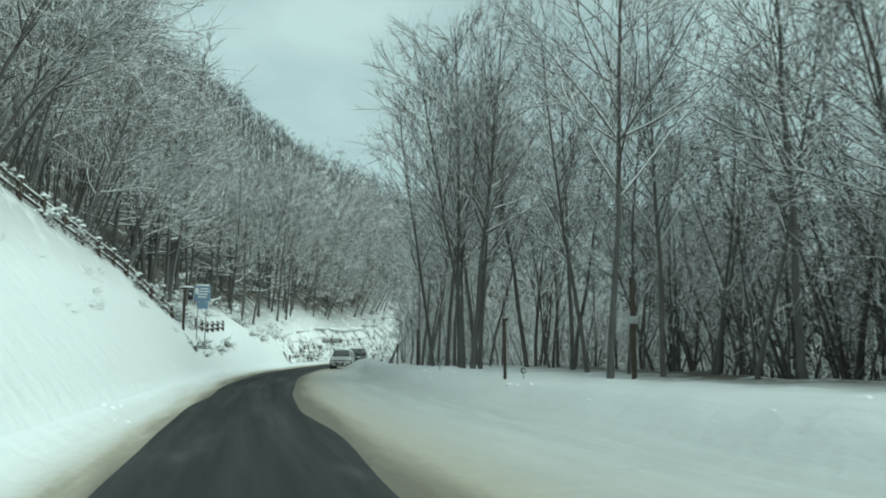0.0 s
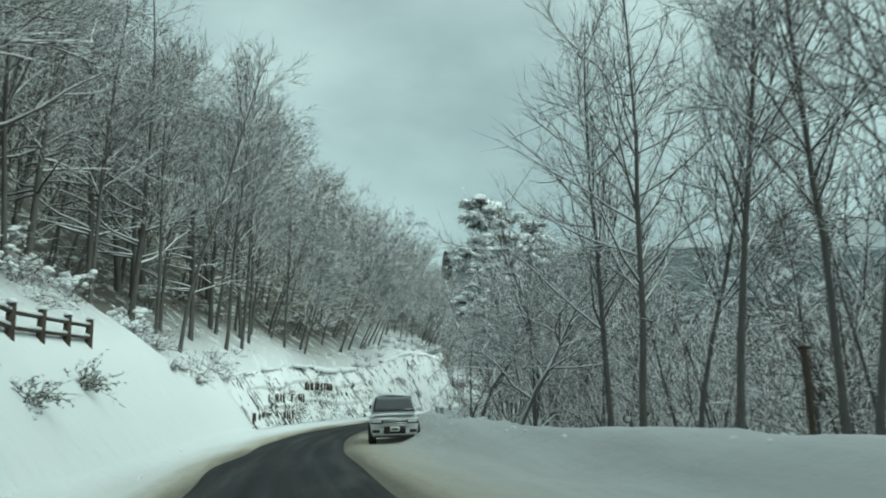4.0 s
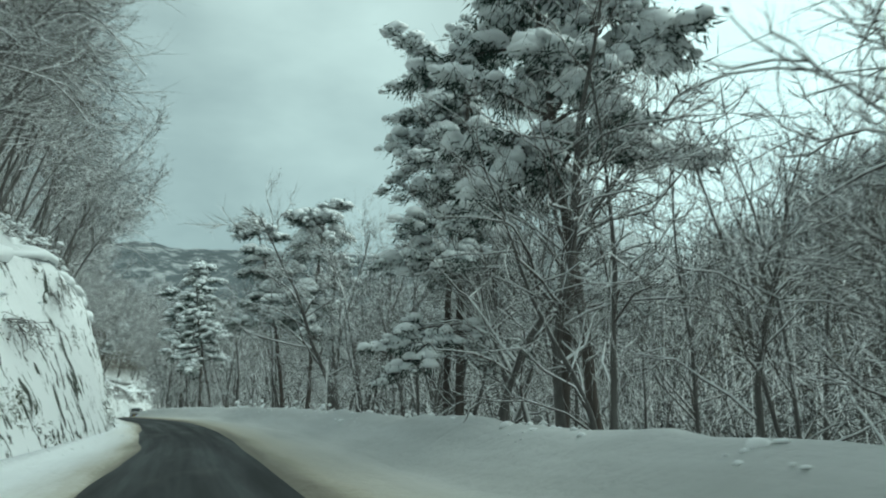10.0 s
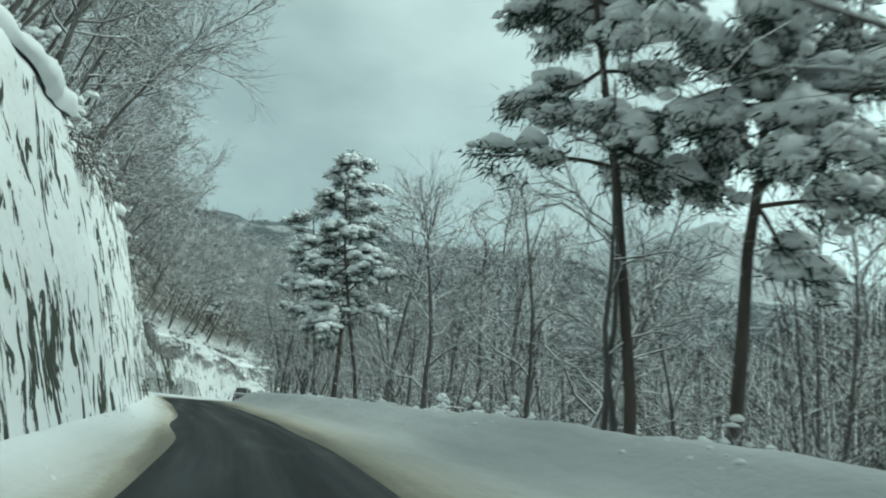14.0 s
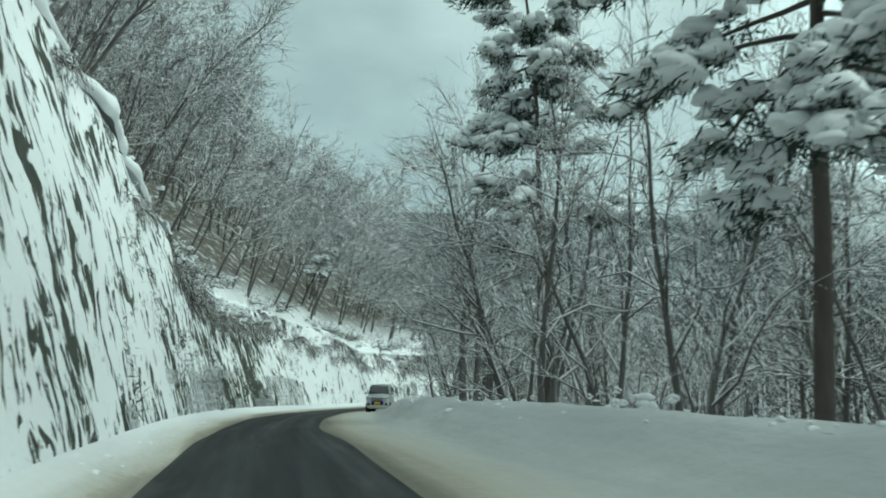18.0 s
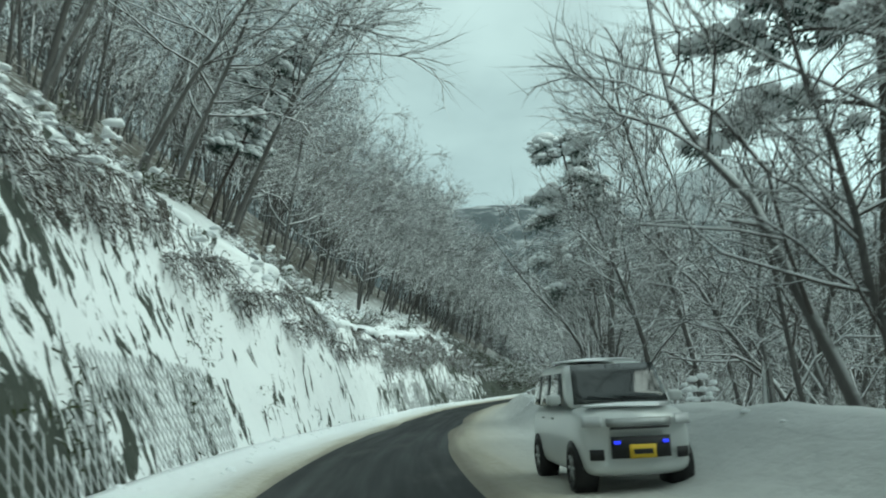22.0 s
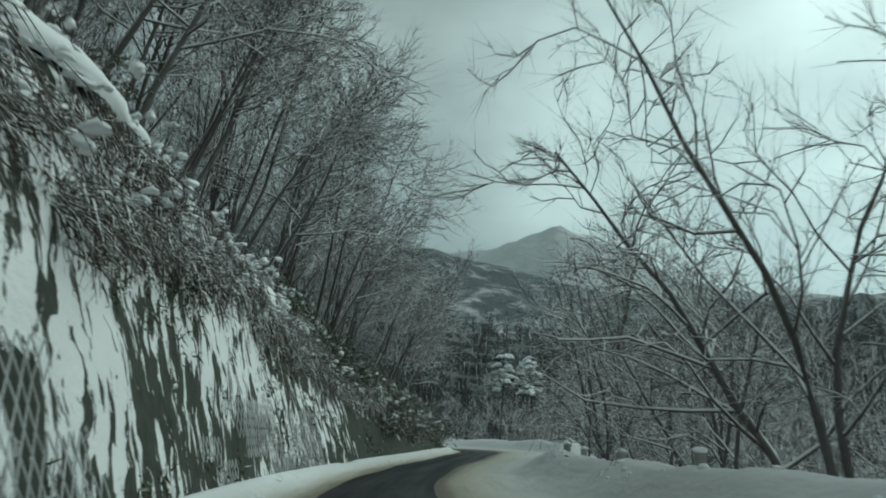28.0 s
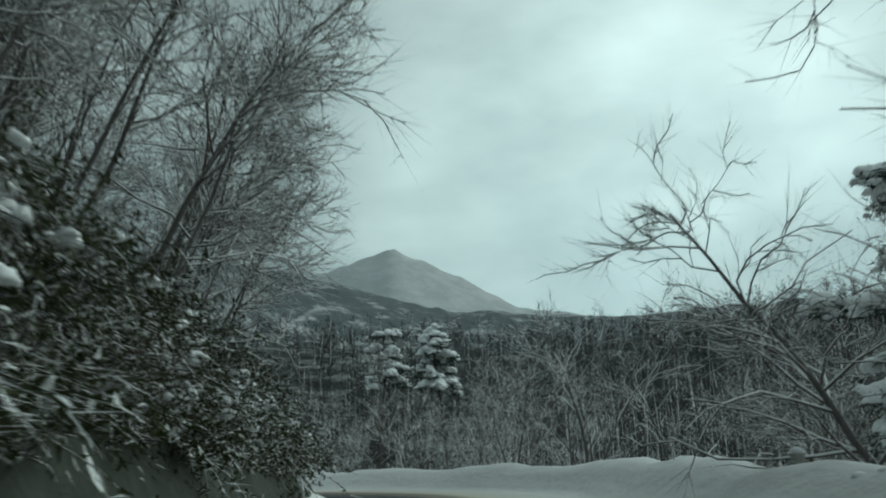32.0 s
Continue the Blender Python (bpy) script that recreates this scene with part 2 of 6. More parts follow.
def make_wall():
    """Sprayed slope caked with snow; the rock and the dead grass show in streaks."""
    m = Mat("snow_caked_wall", rough=0.75)
    bend = m.node("ShaderNodeVectorMath")
    bend.operation = "MULTIPLY_ADD"
    warp = m.node("ShaderNodeTexNoise", Scale=0.5, Detail=4.0)
    m.l.new(m.coords("UV"), warp.inputs["Vector"])
    m.l.new(warp.outputs["Color"], bend.inputs[0])
    bend.inputs[1].default_value = (1.6, 1.2, 0.0)
    m.l.new(m.coords("UV"), bend.inputs[2])

    def drawn(x, y):
        k = m.n.new("ShaderNodeMapping")
        k.inputs["Scale"].default_value = (x, y, 1)
        m.l.new(bend.outputs[0], k.inputs[0])
        return k.outputs[0]

    # long tongues of bare rock and wet grass between sheets of clean snow
    tongue = m.noise(drawn(2.1, 0.72), 1.0, 3.0, 0.5)
    shred = m.noise(drawn(5.2, 2.2), 1.0, 5.0, 0.66)
    where = m.noise(m.coords("UV", (0.20, 0.34, 1)), 1.0, 3.0, 0.5)
    parts = m.n.new("ShaderNodeSeparateXYZ")
    m.l.new(m.coords("UV"), parts.inputs[0])
    # the netting at the foot holds less snow
    foot = m.ramp(m.math("DIVIDE", parts.outputs[1], 6.0), [(0.0, (0.9,)), (0.10, (1.0,)), (0.28, (0.75,)), (0.42, (0.1,)), (1.0, (0.25,))])
    run = m.ramp(m.math("DIVIDE", parts.outputs[0], 400.0), [(0.20, (0.05,)), (0.30, (0.05,)), (0.37, (0.10,)), (0.42, (0.30,)), (0.46, (0.30,)), (0.495, (0.34,)), (0.53, (0.34,)), (0.56, (0.7,)), (0.575, (1.1,)), (0.60, (0.8,)), (0.63, (0.0,)), (0.69, (0.10,)), (0.72, (0.35,)), (0.75, (0.65,)), (0.80, (0.8,)), (0.83, (2.1,))])
    cell = m.node("ShaderNodeTexVoronoi", Scale=1.0, Randomness=0.8)
    m.l.new(drawn(3.2, 1.25), cell.inputs["Vector"])
    chance = m.n.new("ShaderNodeSeparateColor")
    m.l.new(cell.outputs["Color"], chance.inputs[0])
    mask = m.math("ADD", m.math("ADD", m.math("MULTIPLY", tongue, 0.40), m.math("MULTIPLY", shred, 0.46)), m.math("ADD", m.math("MULTIPLY", where, 0.40), m.math("MULTIPLY", chance.outputs[0], 0.20)))
    mask = m.math("ADD", m.math("ADD", mask, m.math("MULTIPLY", run, 0.105)), m.math("MULTIPLY", m.math("MULTIPLY", foot, m.math("MINIMUM", m.math("ADD", run, 0.3), 1.0)), 0.080))
    bare = m.ramp(mask, [(0.832, (0.0,)), (0.848, (1.0,))])
    rock = m.mix(m.noise(m.coords("Object"), 3.0, 6.0), (0.016, 0.024, 0.019), (0.080, 0.086, 0.068))
    m.color(m.mix(bare, SNOW, rock))
    m.bump(m.math("SUBTRACT", m.noise(m.coords("Object"), 2.2, 6.0), bare), 0.6, 0.12)
    return m.m


def make_bark(name, dark, light, lo=0.25, hi=0.55, scale=7.0):
    """Bark with the snow that lies on whatever faces up."""
    m = Mat(name, rough=0.9, spec=0.1)
    v = m.coords("Object", (1, 1, 0.22))
    bark = m.mix(m.noise(v, scale, 5.0), dark, light)
    patchy = m.math("MULTIPLY", m.up(lo, hi), m.ramp(m.noise(m.coords("Object"), 2.3, 3.0), [(0.30, (0.0,)), (0.42, (1.0,))]))
    m.color(m.mix(patchy, bark, SNOW))
    m.bump(m.noise(v, 22.0, 4.0), 0.5, 0.03)
    return m.m


def make_plain(name, a, b, scale=4.0, rough=0.6, metal=0.0, bump=0.0, spec=0.3):
    m = Mat(name, a, rough, metal, spec)
    n = m.noise(m.coords("Object"), scale, 5.0)
    m.color(m.mix(n, a, b))
    if bump:
        m.bump(m.noise(m.coords("Object"), scale * 3, 5.0), bump, 0.03)
    return m.m


def make_foliage(name, dark, light, lo, hi):
    m = Mat(name, rough=0.7, spec=0.15)
    n = m.noise(m.coords("Object"), 3.0, 3.0)
    leaf = m.mix(n, dark, light)
    m.color(m.mix(m.up(lo, hi), leaf, SNOW))
    return m.m


def make_glass(name):
    m = Mat(name, (0.02, 0.025, 0.025), 0.06, 0.0, 0.6)
    m.p.inputs["Coat Weight"].default_value = 0.6
    return m.m


M_GROUND = make_snow_ground()
M_ASPHALT = make_asphalt()
M_WALL = make_wall()
M_SNOW = make_plain("fresh_snow", (0.80, 0.83, 0.85), SNOW, 2.0, 0.65, bump=0.35)
M_TRUNK = make_bark("grey_bark_snowed", (0.056, 0.054, 0.052), (0.18, 0.173, 0.166), 0.22, 0.52)
M_TWIG = make_bark("twigs_snowed", (0.052, 0.047, 0.044), (0.15, 0.135, 0.126), 0.10, 0.48)
M_RED_BARK = make_bark("red_pine_bark", (0.050, 0.046, 0.043), (0.13, 0.112, 0.100), 0.40, 0.70)
M_NEEDLE = make_foliage("pine_needles", (0.014, 0.030, 0.024), (0.045, 0.072, 0.056), 0.62, 0.95)
M_BUSH = make_foliage("dead_undergrowth", (0.040, 0.032, 0.022), (0.12, 0.095, 0.065), 0.55, 0.85)
M_EVERGREEN = make_foliage("evergreen_leaves", (0.014, 0.024, 0.010), (0.066, 0.075, 0.028), 0.55, 0.92)
M_GALV = make_plain("galvanised_steel", (0.30, 0.31, 0.31), (0.42, 0.43, 0.43), 9.0, 0.5, 0.7)
M_RUST = make_plain("brown_painted_steel", (0.035, 0.028, 0.022), (0.075, 0.055, 0.042), 9.0, 0.7)
M_WHITE = make_plain("white_paint", (0.68, 0.69, 0.68), (0.80, 0.81, 0.80), 6.0, 0.5)
M_RED = make_plain("red_paint", (0.36, 0.03, 0.03), (0.48, 0.06, 0.05), 6.0, 0.5)
M_BLUE = make_plain("faded_blue_paint", (0.16, 0.24, 0.34), (0.22, 0.31, 0.42), 5.0, 0.5)
M_CONCRETE = make_plain("weathered_concrete", (0.25, 0.25, 0.24), (0.42, 0.42, 0.40), 5.0, 0.85, bump=0.3)
M_CAR_WHITE = make_plain("pearl_white_car_paint", (0.66, 0.68, 0.67), (0.74, 0.75, 0.74), 1.0, 0.28, spec=0.5)
M_CAR_BLACK = make_plain("black_car_paint", (0.010, 0.011, 0.012), (0.018, 0.018, 0.019), 1.0, 0.2, spec=0.5)
M_CAR_SILVER = make_plain("silver_white_car_paint", (0.55, 0.57, 0.57), (0.63, 0.65, 0.64), 1.0, 0.28, 0.2, spec=0.5)
M_GLASS = make_glass("car_glass")
M_RUBBER = make_plain("tyre_rubber", (0.012, 0.012, 0.012), (0.035, 0.034, 0.033), 20.0, 0.85)
M_CHROME = make_plain("chrome", (0.6, 0.6, 0.6), (0.7, 0.7, 0.7), 8.0, 0.18, 1.0)
M_LAMP = make_plain("headlamp_lens", (0.45, 0.47, 0.48), (0.55, 0.57, 0.58), 12.0, 0.12, 0.0, spec=0.7)
M_BLACK = make_plain("black_plastic", (0.012, 0.012, 0.013), (0.028, 0.028, 0.029), 14.0, 0.55)
M_YELLOW = make_plain("yellow_plate", (0.62, 0.42, 0.03), (0.72, 0.50, 0.05), 6.0, 0.5)
M_DARKWOOD = make_bark("dark_bare_wood", (0.030, 0.029, 0.029), (0.085, 0.080, 0.077), 0.80, 1.0)
M_FROST = make_foliage("frosted_far_wood", (0.048, 0.051, 0.051), (0.13, 0.134, 0.134), 0.5, 0.95)


# ---- mesh help ----
def mesh_object(name, verts, faces, mats, uvs=None, index=None, smooth=True):
    me = bpy.data.meshes.new(name)
    me.from_pydata(verts, [], faces)
    for m in mats if isinstance(mats, (list, tuple)) else [mats]:
        me.materials.append(m)
    if index is not None:
        me.polygons.foreach_set("material_index", index)
    if smooth:
        me.polygons.foreach_set("use_smooth", [True] * len(me.polygons))
    if uvs is not None:
        layer = me.uv_layers.new(name="plan")
        loops = np.empty(len(me.loops), dtype=np.int32)
        me.loops.foreach_get("vertex_index", loops)
        layer.data.foreach_set("uv", np.asarray(uvs, dtype=np.float32)[loops].ravel())
    me.update()
    return new(name, me)


def part(name, bm, material, parent, label="", smooth=True):
    me = bpy.data.meshes.new(name)
    bm.to_mesh(me)
    bm.free()
    me.materials.append(material)
    if smooth:
        me.polygons.foreach_set("use_smooth", [True] * len(me.polygons))
    ob = new(name, me)
    ob.parent = parent
    return tagged(ob, label)


def raw_part(name, verts, faces, mats, parent, label="", index=None, smooth=True):
    ob = mesh_object(name, verts, faces, mats, None, index, smooth)
    ob.parent = parent
    return tagged(ob, label)


def thing(name, m, label, category, group="", kind=""):
    ob = new(name)
    ob.empty_display_size = 0.2
    ob.matrix_world = m
    return tagged(ob, label, category, group, kind)


def lump(x, y, seed=0.0):
    """Smooth value noise on a plane, about -1 to 1, for arrays."""
    x, y = np.asarray(x, float), np.asarray(y, float)
    xi, yi = np.floor(x), np.floor(y)
    u, v = x - xi, y - yi
    u, v = u * u * (3 - 2 * u), v * v * (3 - 2 * v)

    def at(a, b):
        w = np.sin(a * 127.1 + b * 311.7 + seed * 74.7) * 43758.5453
        return 2 * (w - np.floor(w)) - 1

    return (at(xi, yi) * (1 - u) + at(xi + 1, yi) * u) * (1 - v) + (at(xi, yi + 1) * (1 - u) + at(xi + 1, yi + 1) * u) * v


def rough_noise(x, y, octaves=4, seed=0.0):
    return sum(lump(x * 2**k, y * 2**k, seed + k) / 2**k for k in range(octaves)) / 1.6


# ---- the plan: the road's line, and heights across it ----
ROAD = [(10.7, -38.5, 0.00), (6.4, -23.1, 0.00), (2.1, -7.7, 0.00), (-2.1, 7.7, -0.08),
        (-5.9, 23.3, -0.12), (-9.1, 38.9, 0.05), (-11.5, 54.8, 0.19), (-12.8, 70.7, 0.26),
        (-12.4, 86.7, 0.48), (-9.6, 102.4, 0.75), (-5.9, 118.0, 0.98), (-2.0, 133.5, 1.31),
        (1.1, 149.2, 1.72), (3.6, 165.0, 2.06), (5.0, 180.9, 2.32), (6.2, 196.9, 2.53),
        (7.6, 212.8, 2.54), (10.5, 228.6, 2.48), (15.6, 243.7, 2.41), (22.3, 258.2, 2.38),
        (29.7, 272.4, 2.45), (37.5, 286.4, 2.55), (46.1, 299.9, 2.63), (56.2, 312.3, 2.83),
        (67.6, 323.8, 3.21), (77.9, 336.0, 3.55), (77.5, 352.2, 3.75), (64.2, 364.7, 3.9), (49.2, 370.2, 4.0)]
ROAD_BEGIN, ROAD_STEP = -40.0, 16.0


def spline(points, step):
    p = np.array(points, float)
    n = len(p)
    slope = np.gradient(p, ROAD_STEP, axis=0)
    s = np.arange(0, (n - 1) * ROAD_STEP, step)
    i = np.clip((s // ROAD_STEP).astype(int), 0, n - 2)
    u = ((s - i * ROAD_STEP) / ROAD_STEP)[:, None]
    return s + ROAD_BEGIN, (2 * u**3 - 3 * u**2 + 1) * p[i] + (u**3 - 2 * u**2 + u) * ROAD_STEP * slope[i] + (3 * u**2 - 2 * u**3) * p[i + 1] + (u**3 - u**2) * ROAD_STEP * slope[i + 1]


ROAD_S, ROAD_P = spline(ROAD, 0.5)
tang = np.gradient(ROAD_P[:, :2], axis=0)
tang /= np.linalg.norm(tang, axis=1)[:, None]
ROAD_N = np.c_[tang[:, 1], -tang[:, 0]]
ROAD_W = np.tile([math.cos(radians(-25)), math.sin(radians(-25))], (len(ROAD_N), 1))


def line(s, table):
    return np.interp(s, ROAD_S, table)


def spot(s, d):
    """The place in the plan s metres along the road and d to the right of its line; far off, the rows spread evenly."""
    s, d = np.asarray(s, float), np.asarray(d, float)
    near, rest = np.clip(d, -16, 16), d - np.clip(d, -16, 16)
    over = np.clip(s - ROAD_S[-1], 0, None)
    under = np.clip(ROAD_S[0] - s, 0, None)
    t1, t0 = np.array((0.87, 0.49)), tang[0]
    x = line(s, ROAD_P[:, 0]) + near * line(s, ROAD_N[:, 0]) + rest * line(s, ROAD_W[:, 0]) + over * t1[0] - under * t0[0]
    y = line(s, ROAD_P[:, 1]) + near * line(s, ROAD_N[:, 1]) + rest * line(s, ROAD_W[:, 1]) + over * t1[1] - under * t0[1]
    return x, y


def road_z(s):
    return line(s, ROAD_P[:, 2])


def steps(s, *rows):
    """A value along the road, eased between rows of (s, value)."""
    return np.interp(s, [r[0] for r in rows], [r[1] for r in rows])


def wall_foot(s):
    return steps(s, (-60, -2.9), (30, -2.8), (60, -2.9), (80, -3.2), (95, -3.6), (112, -4.6), (122, -3.8), (138, -2.5), (160, -2.7), (190, -2.3), (225, -2.6), (250, -3.2), (270, -2.9), (300, -2.8), (325, -2.6), (340, -2.5), (360, -2.5), (420, -3.2))


def wall_top(s):
    return steps(s, (-60, -9.5), (20, -8.8), (34, -7.2), (50, -5.6), (70, -5.6), (80, -5.0), (100, -5.4), (112, -6.6), (124, -6.0), (136, -5.0), (150, -4.7), (190, -5.0), (215, -5.0), (231, -4.7), (244, -5.8), (260, -4.6), (270, -4.2), (290, -4.3), (310, -4.4), (325, -4.1), (340, -4.3), (360, -4.5), (420, -5.0))


def wall_high(s):
    return steps(s, (-60, 8.2), (26, 7.2), (40, 5.6), (50, 3.5), (60, 3.2), (72, 4.0), (80, 2.6), (100, 4.2), (112, 4.2), (124, 4.9), (135, 6.7), (148, 7.0), (160, 6.9), (175, 8.0), (195, 9.6), (212, 9.3), (222, 7.7), (231, 6.1), (244, 6.9), (260, 6.4), (269, 5.2), (286, 5.6), (296, 6.2), (309, 7.0), (319, 6.3), (327, 5.0), (335, 4.2), (345, 3.4), (358, 2.6), (420, 2.0))


def bank_at(s):
    return steps(s, (-60, 9.0), (30, 8.2), (50, 7.6), (66, 5.8), (100, 5.4), (125, 6.6), (150, 7.0), (185, 6.0), (225, 6.0), (265, 6.2), (290, 5.4), (312, 6.6), (338, 6.8), (356, 7.4), (420, 7.4))


def bank_high(s):
    return steps(s, (-60, 0.8), (60, 0.8), (80, 0.95), (200, 0.95), (280, 1.0), (310, 1.0), (338, 0.85), (350, 1.15), (362, 1.0), (420, 0.9)) + (0.35 + 0.65 * np.clip((s - 235) / 20, 0, 1)) * (0.10 * lump(s * 0.31, s * 0 + 3.1, 5) + 0.09 * lump(s * 0.9, s * 0 + 1.7, 8))


def ease(x, a, b):
    u = np.clip((x - a) / (b - a), 0, 1)
    return u * u * (3 - 2 * u)


def height(s, d, bare=False):
    """Height of the snow over the road's level."""
    s, d = np.broadcast_arrays(np.asarray(s, float), np.asarray(d, float))
    edge_l = -1.20 + 0.22 * lump(s * 0.16, s * 0 + 2.0, 1)
    edge_r = 1.82 + 0.22 * lump(s * 0.13, s * 0 + 4.0, 2)
    z = -0.05 + 0.11 * ease(d, edge_r - 0.15, edge_r + 0.45) + 0.13 * ease(-d, -edge_l - 0.15, -edge_l + 0.5)
    # right: oncoming lane, ploughed bank, then the drop to the valley
    b, bh = bank_at(s), bank_high(s)
    z = z + 0.10 * rough_noise(s * 0.7, d * 0.9, 3, 17) * ease(d, b - 2.0, b - 0.8) + (bh - 0.06) * ease(d, b - 2.1, b) + 0.05 * ease(d, 2.4, 4.0) * lump(s * 0.5, d * 1.1, 7)
    flat = ease(s, 40, 70)
    fall = np.clip(d - b - 0.6 - (1 - flat) * 9.0, 0, None)
    z = z - steps(s, (100, 0.62), (125, 0.34), (262, 0.34), (285, 0.62)) * np.minimum(fall, 22) * (0.35 + 0.65 * flat) - 0.5 * ease(d, b, b + 1.0) * flat
    rise = np.clip(d - 46, 0, 130)
    z = z + 0.52 * rise * (1 - 0.55 * ease(s, 300, 380)) + 0.05 * np.clip(d - 245, 0, None) + 2.0 * rough_noise(s * 0.02, d * 0.02, 3, 3) * ease(d, 30, 90)
    # left: shoulder, steep cut, then the wooded hillside
    f, t, h = wall_foot(s), wall_top(s), wall_high(s)
    z = z + 0.30 * ease(-d, -f - 0.9, -f + 0.1)
    into = np.clip((f - d) / (f - t), 0, 1)
    back = np.clip(t - d, 0, None)
    end = 1 - ease(s, 384, 404)
    steep = steps(s, (-60, 0.72), (60, 0.66), (120, 0.78), (220, 0.80), (300, 0.78), (335, 0.62))
    hill = steep * np.minimum(back, 75) + 0.20 * np.clip(back - 75, 0, 120)
    away = -0.45 * np.minimum(back, 40) + 0.30 * np.clip(back - 110, 0, 150)
    z = z + (h - 0.30) * into**0.9 + hill * end + away * (1 - end)
    z = z + 0.35 * rough_noise(s * 0.25, d * 0.25, 3, 9) * ease(-d, 6, 12)
    return z - 13 * ease(s, 408, 440)


def place(s, d, up=0.0):
    x, y = spot(s, d)
    return Vector((float(x), float(y), float(road_z(s) + height(s, d)) + up))


def heading(s):
    return math.atan2(-float(line(s, tang[:, 0])), float(line(s, tang[:, 1])))


# ---- ground, lane, cut slope ----
s_rows = np.r_[-900, -500, -250, -120, np.arange(-60, 400, 0.8), np.arange(400, 470, 5), 520, 600, 750, 1000, 1400]
d_near = np.r_[-2.6:2.6:0.13, 2.6:9.0:0.35]
cols = 22
foot, top = wall_foot(s_rows), wall_top(s_rows)
left_far = np.r_[-1100, -700, -450, -300, -220, -160, -120, np.arange(-95, -30, 5.0), np.arange(-30, -10, 2.0)]
right_far = np.r_[np.arange(9.0, 20, 1.0), np.arange(20, 60, 3.0), np.arange(60, 130, 8.0), 150, 180, 220, 260, 320, 420, 600, 1100]
D2 = []
for k, s in enumerate(s_rows):
    f, t = foot[k], top[k]
    cut = np.linspace(t, f, cols)
    behind = t + (-10 - t) * np.linspace(1, 0, 5)[:-1] if t > -10 else np.linspace(-10, t, 5)[:-1]
    D2.append(np.r_[left_far, behind, cut, np.linspace(f, -2.6, 5)[1:-1] if f < -2.6 else [f + 0.02, f + 0.04, f + 0.06], d_near, right_far])
D2 = np.sort(np.array(D2), axis=1)
S2 = np.repeat(s_rows[:, None], D2.shape[1], 1)
X2, Y2 = spot(S2, D2)
Z2 = height(S2, D2)
cutting = (S2 > 84) & (S2 < 370) & (D2 < wall_foot(S2) + 0.02) & (D2 > wall_top(S2) - 0.02)
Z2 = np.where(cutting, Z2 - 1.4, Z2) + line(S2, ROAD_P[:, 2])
rows, width = S2.shape
ids = np.arange(rows * width).reshape(rows, width)
quads = np.stack([ids[:-1, :-1], ids[:-1, 1:], ids[1:, 1:], ids[1:, :-1]], -1).reshape(-1, 4)
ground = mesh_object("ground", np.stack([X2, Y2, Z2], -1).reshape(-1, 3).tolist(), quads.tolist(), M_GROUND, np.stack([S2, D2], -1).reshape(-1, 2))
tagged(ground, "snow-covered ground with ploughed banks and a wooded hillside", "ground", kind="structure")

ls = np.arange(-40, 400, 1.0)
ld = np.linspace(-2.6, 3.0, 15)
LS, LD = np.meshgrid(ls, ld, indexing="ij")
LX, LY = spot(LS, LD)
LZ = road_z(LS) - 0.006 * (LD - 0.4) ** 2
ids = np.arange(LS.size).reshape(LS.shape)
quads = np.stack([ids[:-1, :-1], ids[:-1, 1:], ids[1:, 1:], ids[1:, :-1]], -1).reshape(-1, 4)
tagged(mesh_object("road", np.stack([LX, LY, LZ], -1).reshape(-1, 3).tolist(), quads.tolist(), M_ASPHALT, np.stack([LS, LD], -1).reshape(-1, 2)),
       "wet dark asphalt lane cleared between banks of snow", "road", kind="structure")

ws = np.arange(82, 373, 0.4)
wf = np.linspace(-0.06, 1.06, 34)
WS, WF = np.meshgrid(ws, wf, indexing="ij")
f, t, h = wall_foot(WS), wall_top(WS), wall_high(WS)
u = np.clip(WF, 0, 1)
bulge = 0.28 * rough_noise(WS * 0.33, WF * 2.2, 4, 11) + 0.10 * rough_noise(WS * 2.3, WF * 3.0, 3, 12)
ledge = 0.35 * ease(WS, 86, 92) * (1 - ease(WS, 116, 126)) * (np.floor(u * 3.0 + 0.15 * lump(WS * 0.2, WS * 0, 3)) / 3.0 - u)
WD = f + (t - f) * u + bulge * (0.3 + u) * (1 - ease(u, 0.93, 1.0)) + ledge * 2.0 - 0.5 * np.clip(WF - 1, 0, 1) * 14
WH = 0.1 + (h - 0.1) * u**0.95 - 2.0 * np.clip(-WF, 0, 1) - 0.25 * np.clip(WF - 1, 0, 1) * 12
fade = ease(WS, 82, 88) * (1 - ease(WS, 367, 372))
WX, WY = spot(WS, WD - (1 - fade) * 0.8)
WZ = road_z(WS) + WH - (1 - fade) * 0.8
ids = np.arange(WS.size).reshape(WS.shape)
quads = np.stack([ids[:-1, :-1], ids[1:, :-1], ids[1:, 1:], ids[:-1, 1:]], -1).reshape(-1, 4)
tagged(mesh_object("wall_west", np.stack([WX, WY, WZ], -1).reshape(-1, 3).tolist(), quads.tolist(), M_WALL, np.stack([WS, WH], -1).reshape(-1, 2)),
       "steep netted cut slope caked with snow and streaked with bare rock", "retaining wall", kind="structure")


